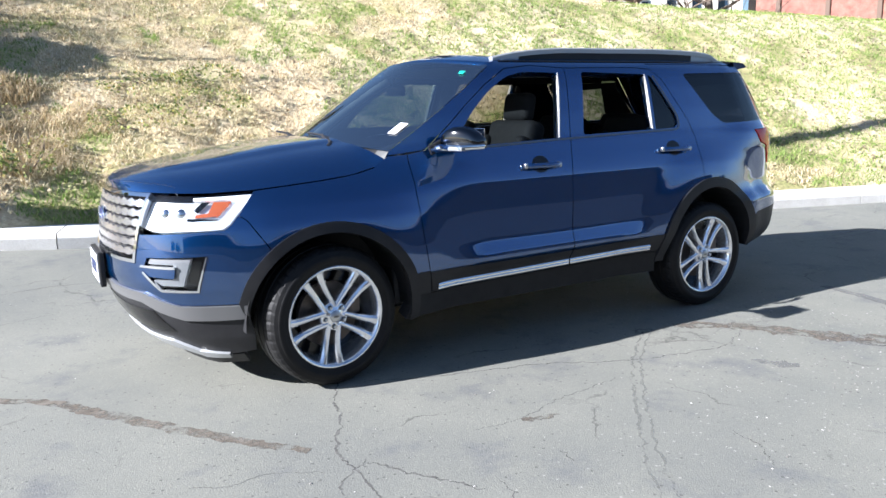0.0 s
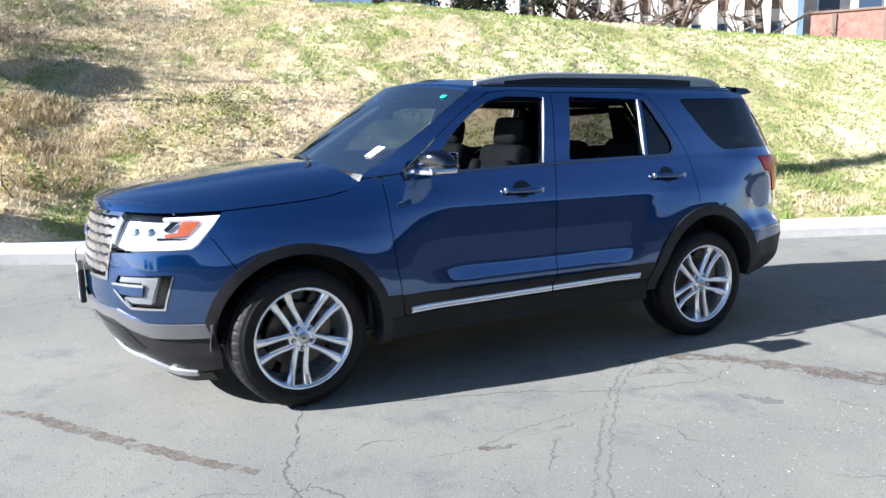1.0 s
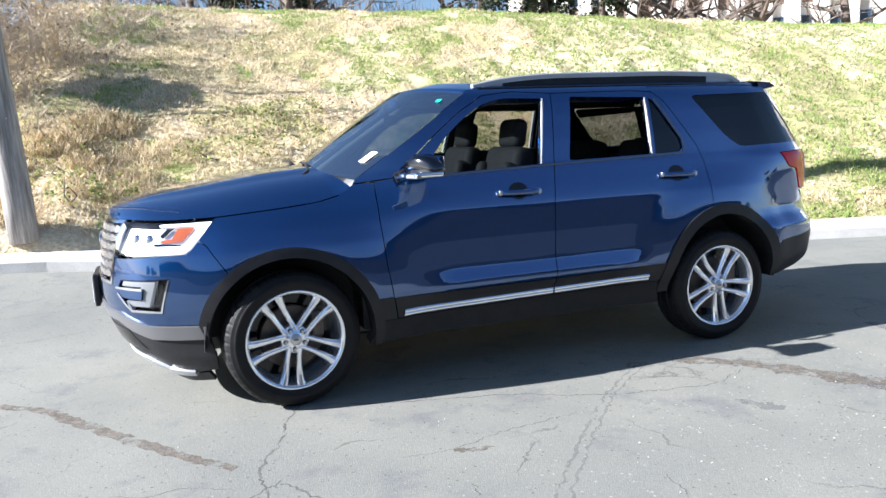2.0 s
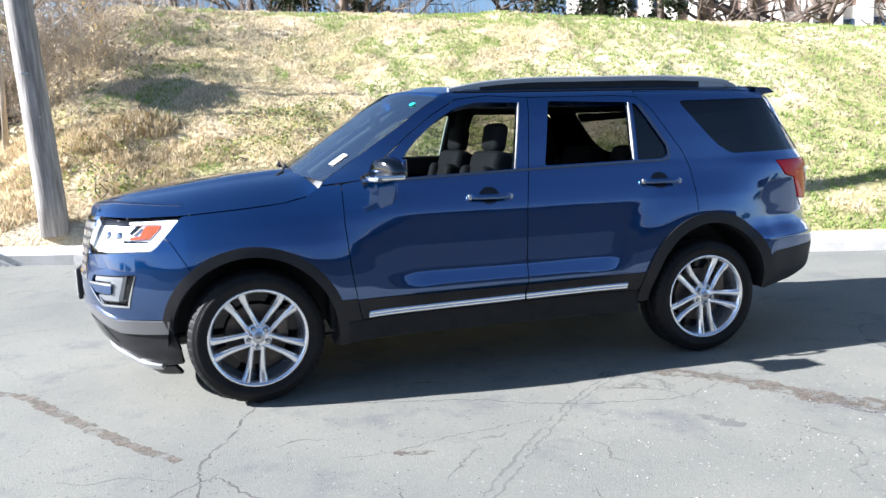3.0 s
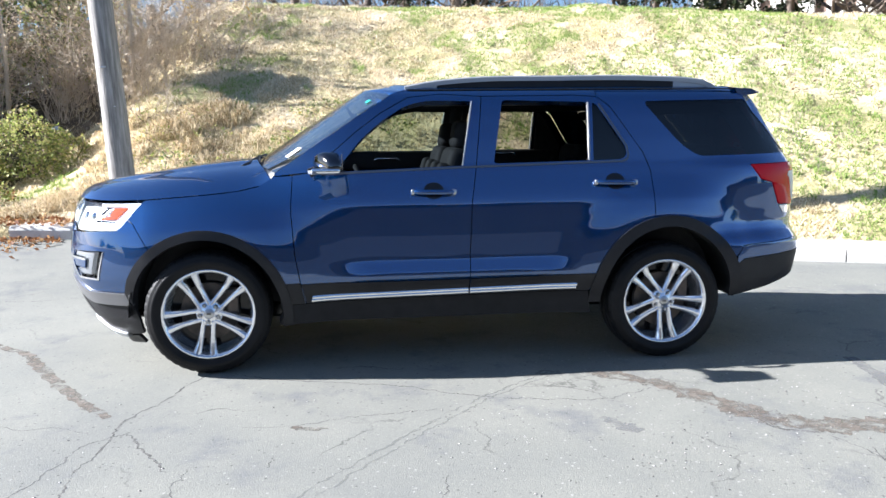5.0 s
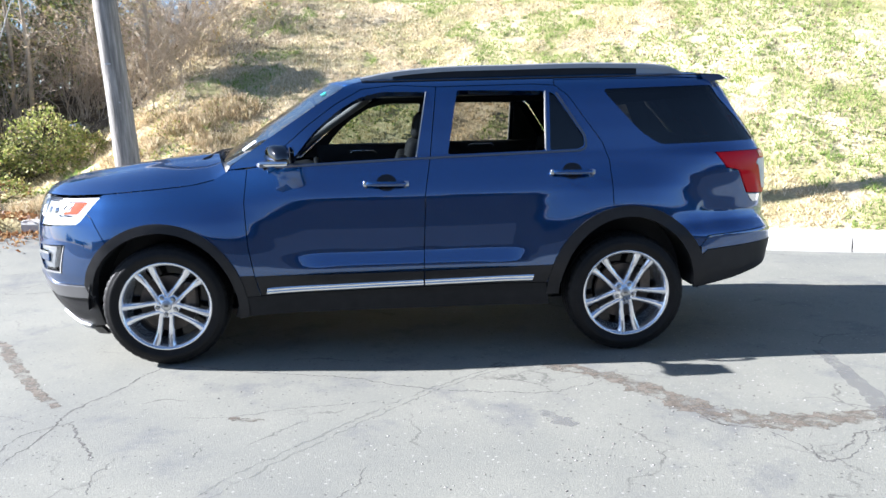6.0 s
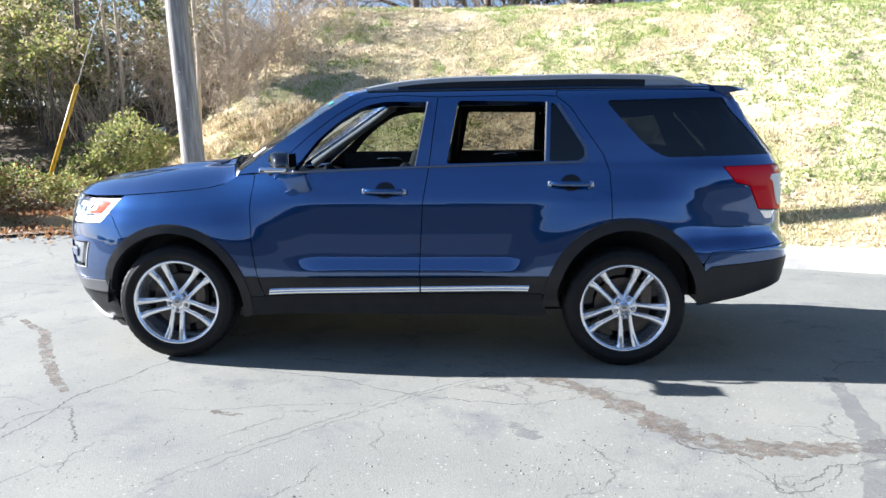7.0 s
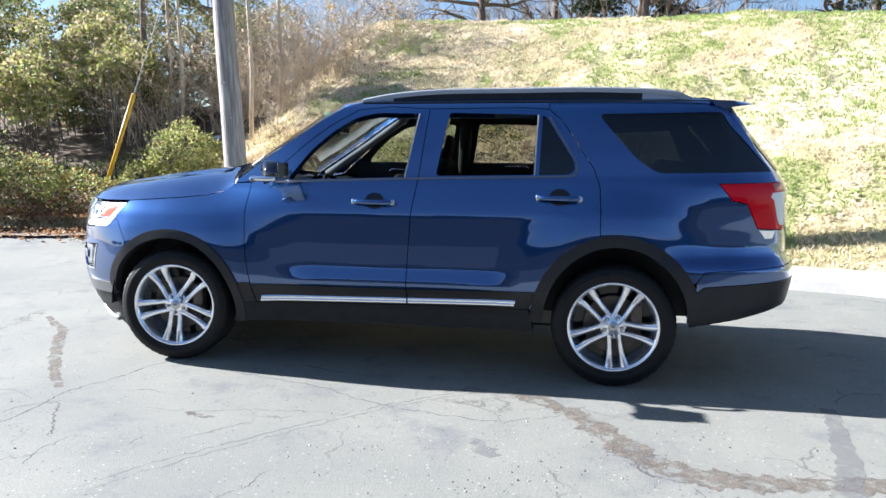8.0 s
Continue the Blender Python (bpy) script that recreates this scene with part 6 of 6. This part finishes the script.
def evergreen(x, y, h, w, rng):
    z0 = hill_z(x, y)
    t = thing("evergreen_tree", "dark evergreen tree with drooping boughs", "tree", "trees on the crest", "", Matrix.Translation((x, y, z0)))
    part("trunk", tube(bmesh.new(), [(0, 0, -0.1), (0, 0, h * 0.5), (0.05, 0, h * 0.95)], [0.24, 0.16, 0.03], 10), BARK, t, smooth=True)
    br, spots = bmesh.new(), []
    for _ in range(60):
        u = rng.uniform(0.08, 0.97)
        a = rng.uniform(0, 2 * math.pi)
        l = w * (1 - u * 0.85) * rng.uniform(0.7, 1.1)
        p0 = Vector((0, 0, h * u))
        p1 = p0 + Vector((math.cos(a) * l, math.sin(a) * l, -0.18 * l + rng.uniform(-0.1, 0.3)))
        tube(br, [p0, p0.lerp(p1, 0.5) + Vector((0, 0, 0.12 * l)), p1], [0.05, 0.03, 0.01], 4, caps=False)
        for _ in range(90):
            k = rng.uniform(0.2, 1.02)
            q = p0.lerp(p1, k) + Vector((rng.gauss(0, 0.22), rng.gauss(0, 0.22), rng.gauss(0, 0.16)))
            spots.append((q, Vector((math.cos(a), math.sin(a), rng.uniform(-0.6, 0.2))).normalized()))
    tagged(part("branchwork", br, BARK, t), kind="stuff")
    v, f = leaves(spots, 0.2, rng)
    part("foliage", raw_mesh("foliage", v, f, PINE), None, t)


for x, y, h, w in ((15.2, 30.5, 10, 2.6), (18.2, 29.5, 10, 2.4), (20.6, 28.0, 9, 1.9), (3.2, 32.0, 9, 2.2), (6.5, 33.5, 9, 2.0)):
    evergreen(x, y, h, w, rng)

# ---- bare woods beyond the crest ----
wb = bmesh.new()
for _ in range(1500):
    x, y = rng.uniform(-16, 21), rng.uniform(31, 37)
    z, h = hill_z(x, y), rng.uniform(1.2, 5.5)
    d = Vector((rng.gauss(0, 0.22), rng.gauss(0, 0.22), 1)) * h
    p = Vector((x, y, z - 0.1))
    r = rng.uniform(0.012, 0.05)
    tube(wb, [p, p + d * 0.5 + Vector((rng.gauss(0, 0.15), 0, 0)), p + d], [r, r * 0.7, r * 0.25], 3, caps=False)
    for _ in range(3):
        q = p + d * rng.uniform(0.3, 0.9)
        tube(wb, [q, q + Vector((rng.gauss(0, 0.5), rng.gauss(0, 0.5), rng.uniform(0.2, 0.9)))], [r * 0.5, r * 0.2], 3, caps=False)
tagged(part("far_woods", wb, BARK), "grey-brown bare woods beyond the crest", "woods", "", "stuff")

# ---- buildings beyond the crest ----
STUCCO = vary(mat("cream_stucco", (0.62, 0.59, 0.54), 0.85), [(0.3, (0.55, 0.52, 0.47)), (0.7, (0.68, 0.65, 0.60))], 1.2, bump=0.003, bump_scale=40)
BRICKWALL = vary(mat("red_brown_brickwork", (0.30, 0.13, 0.10), 0.85), [(0.3, (0.22, 0.09, 0.07)), (0.7, (0.38, 0.19, 0.15))], 2.5, bump=0.004, bump_scale=30)
PANE = mat("dark_window_pane", (0.03, 0.05, 0.08), 0.06)
BROWN = mat("brown_spandrel", (0.16, 0.11, 0.085), 0.6)
cream = thing("office_building", "long cream office building with narrow windows between piers", "building", "", "", pose(26.1, 36.6, 3.6, 0, 0, -41.7))
part("wall", box(bmesh.new(), (4.8, 4.6, 6), (22, 8, 12)), STUCCO, cream)
part("roof", box(bmesh.new(), (4.8, 4.6, 12.15), (22.5, 8.6, 0.3), 0.03), CONCRETE, cream)
for k in range(14):
    x0 = -5.6 + 1.5 * k
    part("pier", box(bmesh.new(), (x0, 0.45, 6), (0.85, 0.45, 12), 0.03), STUCCO, cream)
    for fl in range(3):
        wd = part("window", box(bmesh.new(), (x0 + 0.75, 0.60, 2.9 + 3.6 * fl), (0.62, 0.08, 1.9)), SATIN, cream)
        part("pane", box(bmesh.new(), (x0 + 0.75, 0.555, 2.9 + 3.6 * fl), (0.54, 0.02, 1.8)), PANE, wd)
        part("spandrel", box(bmesh.new(), (x0 + 0.75, 0.59, 1.4 + 3.6 * fl), (0.62, 0.06, 0.95)), BROWN, cream)
brick = thing("brick_building", "low red-brown brick building with a pale coping", "building", "", "", pose(38.3, 25.6, 3.4, 0, 0, -56))
part("wall", box(bmesh.new(), (8, 2.5, 2.0), (16, 5, 4.4)), BRICKWALL, brick)
part("coping", box(bmesh.new(), (8, 2.5, 4.27), (16.2, 5.2, 0.14), 0.02), BROWN, brick)
for k in range(6):
    part("buttress", box(bmesh.new(), (1.2 + 2.6 * k, -0.04, 2.0), (0.25, 0.12, 4.3), 0.01), BROWN, brick)
upper = thing("office_wing", "cream upper wing with rows of windows behind the brickwork", "building", "", "", pose(41.6, 26.2, 3.4, 0, 0, -56))
part("wall", box(bmesh.new(), (8, 3.5, 5.0), (20, 6, 10)), STUCCO, upper)
for k in range(8):
    wd = part("window", box(bmesh.new(), (-0.6 + 2.2 * k, 0.47, 5.4), (1.3, 0.1, 1.7)), SATIN, upper)
    part("pane", box(bmesh.new(), (-0.6 + 2.2 * k, 0.41, 5.4), (1.18, 0.03, 1.58)), PANE, wd)

# ---- across the road, seen in the paintwork ----
rng = random.Random(41)
for x, y, h, w in ((46, -25, 5, 3.0), (-54, -25, 5.4, 3.4), (-60, -20, 5.4, 3.4)):
    t = thing("street_tree", "leafy dark tree across the road", "tree", "trees across the road", "", Matrix.Translation((x, y, 0)))
    part("trunk", tube(bmesh.new(), [(0, 0, -0.1), (0.05, 0, h * 0.3), (0, 0.1, h * 0.7)], [0.26, 0.2, 0.06], 10), BARK, t, smooth=True)
    br, spots = bmesh.new(), []
    for k in range(7):
        a = rng.uniform(0, 2 * math.pi)
        c = Vector((math.cos(a) * w * rng.uniform(0.2, 0.75), math.sin(a) * w * rng.uniform(0.2, 0.75), h * rng.uniform(0.35, 0.85)))
        tube(br, [(0, 0, h * 0.28), c * 0.6, c], [0.1, 0.06, 0.02], 5, caps=False)
        spots += mound_spots(c, (w * 0.5, w * 0.5, h * 0.16), 420, rng, 0.3, -1.1)
    tagged(part("branchwork", br, BARK, t), kind="stuff")
    v, f = leaves(spots, 0.32, rng)
    part("crown", raw_mesh("crown", v, f, PINE), None, t)
SHADEWALL = vary(mat("dark_brown_render", (0.08, 0.072, 0.066), 0.85), [(0.3, (0.065, 0.06, 0.056)), (0.7, (0.095, 0.086, 0.078))], 0.6, bump=0.004, bump_scale=20)
shop = thing("low_building", "long plain dark brown building with a straight flat roof", "building", "", "", Matrix.Translation((2, -31, 0)))
part("wall", box(bmesh.new(), (-5, 0, 2.75), (86, 8, 5.5)), SHADEWALL, shop)
part("roof", box(bmesh.new(), (-5, 0, 5.63), (87, 8.8, 0.26)), CONCRETE, shop)

# ---- cracks, patches and stains in the asphalt ----
CRACK = vary(mat("crack_filler", (0.06, 0.058, 0.055), 0.95), [(0.3, (0.080, 0.077, 0.071)), (0.7, (0.150, 0.144, 0.132))], 30)
PATCH = vary(mat("brown_gravel_patch", (0.17, 0.135, 0.11), 0.95), [(0.3, (0.085, 0.070, 0.057)), (0.5, (0.150, 0.127, 0.102)), (0.66, (0.205, 0.182, 0.152))], 15, bump=0.004, bump_scale=120)
SMEAR = vary(mat("dark_tar_smear", (0.11, 0.11, 0.115), 0.8), [(0.35, (0.165, 0.165, 0.165)), (0.7, (0.20, 0.198, 0.195))], 14, bump=0.003, bump_scale=90)


def worn(m, scale, most, gap=0.42):
    """Lets the surface below show through in patches."""
    nt = m.node_tree
    tc = nt.nodes.new("ShaderNodeTexCoord")
    n = nt.nodes.new("ShaderNodeTexNoise")
    n.inputs["Scale"].default_value, n.inputs["Detail"].default_value, n.inputs["Roughness"].default_value = scale, 8.0, 0.7
    nt.links.new(tc.outputs["Object"], n.inputs["Vector"])
    r = nt.nodes.new("ShaderNodeMapRange")
    r.inputs["From Min"].default_value, r.inputs["From Max"].default_value = gap, gap + 0.16
    r.inputs["To Max"].default_value = most
    nt.links.new(n.outputs["Fac"], r.inputs[0])
    nt.links.new(r.outputs[0], nt.nodes["Principled BSDF"].inputs["Alpha"])


worn(PATCH, 9, 0.85, 0.40)
worn(SMEAR, 5, 0.42, 0.34)
worn(CRACK, 14, 0.95, 0.36)


def ribbon(name, ctrl, wide, material, label, rng, lift=0.0008, rough=0.5, category="road crack"):
    """An uneven strip that follows a wandering line on the road."""
    line = curve_through(ctrl, 26)
    bm = bmesh.new()
    pairs = []
    n = len(line)
    for i, (x, y) in enumerate(line):
        a, b = line[max(0, i - 1)], line[min(n - 1, i + 1)]
        d = np.array(b) - np.array(a)
        d = d / max(1e-6, np.linalg.norm(d))
        nx, ny = -d[1], d[0]
        wob = 0.02 * noise.noise(Vector((x * 9, y * 9, 1))) + 0.016 * noise.noise(Vector((x * 31, y * 31, 2))) + 0.008 * noise.noise(Vector((x * 90, y * 90, 6)))
        u = i / (n - 1)
        w = wide * (0.55 + 0.45 * math.sin(math.pi * min(1, max(0.06, u)))) * (1 + rough * noise.noise(Vector((x * 14, y * 14, 5))) * 2)
        w = max(0.002, w)
        w1, w2 = w * rng.uniform(1 - 0.5 * rough, 1 + 0.25 * rough), w * rng.uniform(1 - 0.5 * rough, 1 + 0.25 * rough)
        pairs.append((bm.verts.new((x + nx * (wob + w1 / 2), y + ny * (wob + w1 / 2), road_z(x, y) + lift)), bm.verts.new((x + nx * (wob - w2 / 2), y + ny * (wob - w2 / 2), road_z(x, y) + lift))))
    for a, b in zip(pairs, pairs[1:]):
        bm.faces.new((a[0], a[1], b[1], b[0]))
    bmesh.ops.recalc_face_normals(bm, faces=bm.faces[:])
    if sum(f.normal.z for f in bm.faces) < 0:
        bmesh.ops.reverse_faces(bm, faces=bm.faces[:])
    return tagged(part(name, bm, material), label, category, "", "structure")


rng = random.Random(77)
for ctrl, w in (([(0.02, -0.88), (0.35, -1.05), (0.86, -1.19), (1.17, -1.28), (1.46, -1.44), (1.87, -1.57), (2.26, -1.61), (2.44, -1.54), (2.58, -1.46)], 0.013),
                ([(0.03, -0.89), (-0.08, -1.13), (-0.17, -1.40), (-0.29, -1.64), (-0.28, -1.9), (-0.32, -2.2), (-0.25, -2.7)], 0.020),
                ([(2.9, -1.97), (2.96, -2.13), (3.12, -2.20)], 0.022), ([(3.58, -2.3), (3.32, -2.55), (3.22, -2.57), (3.25, -2.39)], 0.014), ([(3.58, -2.3), (3.9, -2.2), (4.6, -2.15)], 0.012),
                ([(-0.22, -1.80), (-0.08, -2.0), (0.07, -2.24)], 0.022),
                ([(-2.6, 2.1), (-1.52, 2.27), (-1.15, 2.33), (-0.68, 2.29), (0.2, 2.4)], 0.016), ([(-4.2, 1.3), (-2.9, 1.5), (-2.0, 1.4), (-1.2, 1.55)], 0.014),
                ([(5.2, 0.2), (6.2, 0.0), (7.5, 0.15)], 0.012),
                ([(-0.21, -1.77), (-0.30, -1.83), (-0.38, -1.92), (-0.42, -2.1), (-0.55, -2.5)], 0.013), ([(0.33, -1.79), (0.49, -1.80), (0.68, -1.77), (0.86, -1.71), (1.09, -1.69), (1.32, -1.65)], 0.008),
                ([(2.84, -1.87), (2.90, -1.96), (2.95, -2.13), (3.03, -2.17), (3.12, -2.18)], 0.020), ([(3.13, -2.24), (3.20, -2.40), (3.23, -2.55)], 0.014), ([(3.28, -2.50), (3.39, -2.44), (3.54, -2.30), (3.78, -2.23), (4.3, -2.2)], 0.014),
                ([(0.51, -2.25), (0.52, -2.15)], 0.012), ([(1.16, -2.72), (1.24, -2.61), (1.29, -2.42)], 0.009), ([(0.16, -2.22), (0.14, -2.4), (0.17, -2.55)], 0.008), ([(-0.9, -1.6), (-0.75, -1.68), (-0.62, -1.66), (-0.4, -1.78)], 0.007)):
    ribbon("road_crack", ctrl, w * 0.62, CRACK, "thin dark crack in the asphalt", rng)
ribbon("road_patch", [(-1.75, 0.1), (-1.3, -0.33), (-1.03, -0.73), (-0.66, -1.24), (-0.39, -1.57)], 0.085, PATCH, "old brown filled trench in the asphalt", rng, 0.0016, 0.15, "road patch")
ribbon("road_patch", [(2.29, -1.16), (2.62, -1.41), (2.82, -1.74), (2.99, -2.0), (3.19, -2.13), (3.52, -2.13), (3.93, -2.08), (4.6, -2.02)], 0.19, PATCH, "brown crumbled strip in the asphalt", rng, 0.0014, 0.35, "road patch")
ribbon("road_stain", [(0.57, -1.81), (0.66, -1.84), (0.76, -1.85)], 0.05, PATCH, "small brown stain on the asphalt", rng, 0.0014, 0.4, "stain")
ribbon("road_stain", [(2.14, -1.87), (2.20, -1.98), (2.27, -2.08)], 0.12, SMEAR, "dark scuff on the asphalt", rng, 0.0014, 0.6, "stain")
ribbon("road_stain", [(4.03, -1.10), (3.84, -1.98), (3.52, -2.75), (3.3, -3.4)], 0.13, SMEAR, "faint dark tar streak across the asphalt", rng, 0.0024, 0.1, "stain")
TRACK = vary(mat("faint_tyre_rubber", (0.165, 0.164, 0.163), 0.85), [(0.35, (0.140, 0.141, 0.132)), (0.65, (0.186, 0.187, 0.171))], 20)
worn(TRACK, 6, 0.30, 0.36)
for off in (-0.035, 0.035):
    ribbon("tyre_mark", [(2.08 + off, -1.14), (1.6 + off, -1.52), (1.24 + off, -1.90), (0.82 + off, -2.39), (0.6 + off, -2.7)], 0.016, TRACK, "faint curved tyre mark on the asphalt", rng, 0.0010, 0.6, "tyre mark")
DIRT = vary(mat("leaf_litter_soil", (0.17, 0.12, 0.08), 0.95), [(0.3, (0.10, 0.07, 0.05)), (0.55, (0.20, 0.15, 0.10)), (0.75, (0.33, 0.26, 0.19))], 9, bump=0.02, bump_scale=40)
ribbon("dirt_verge", [(-14, 4.6), (-9, 4.2), (-6, 3.95), (-5.0, 3.9), (-4.2, 4.0), (-3.6, 4.1)], 0.75, DIRT, "brown soil and leaf litter along the road edge", rng, 0.012, 0.12, "soil")
peb = []
for cx, cy, sx, sy, n in ((2.38, -2.46, 0.14, 0.14, 130), (2.45, -1.72, 0.30, 0.05, 60), (1.66, -2.08, 0.07, 0.03, 30), (3.2, -1.68, 0.35, 0.16, 150), (3.2, -2.12, 0.40, 0.10, 160), (0.62, -1.45, 0.05, 0.03, 8), (-0.2, -1.9, 0.3, 0.2, 60), (1.9, -2.4, 0.5, 0.35, 120)):
    peb += [(rng.gauss(cx, sx), rng.gauss(cy, sy)) for _ in range(n)]
peb += [(rng.uniform(-3, 6), rng.uniform(-4, 1.0)) for _ in range(420)]
verts, faces = [], []
for x, y in peb:
    r = 0.0016 + 0.006 * rng.random() ** 5
    z = road_z(x, y)
    i = len(verts)
    for k in range(5):
        a = 2 * math.pi * k / 5 + rng.random()
        verts.append((x + r * math.cos(a), y + r * math.sin(a), z + 0.001))
    verts.append((x + rng.uniform(-0.3, 0.3) * r, y, z + r * 0.8))
    faces += [(i + k, i + (k + 1) % 5, i + 5) for k in range(5)]
tagged(part("grit", raw_mesh("grit", verts, faces, leaf_material("pale_grit", [(0, (0.12, 0.11, 0.10)), (0.5, (0.30, 0.28, 0.26)), (1, (0.55, 0.53, 0.50))])), None), "loose pale grit on the asphalt", "gravel", "", "stuff")
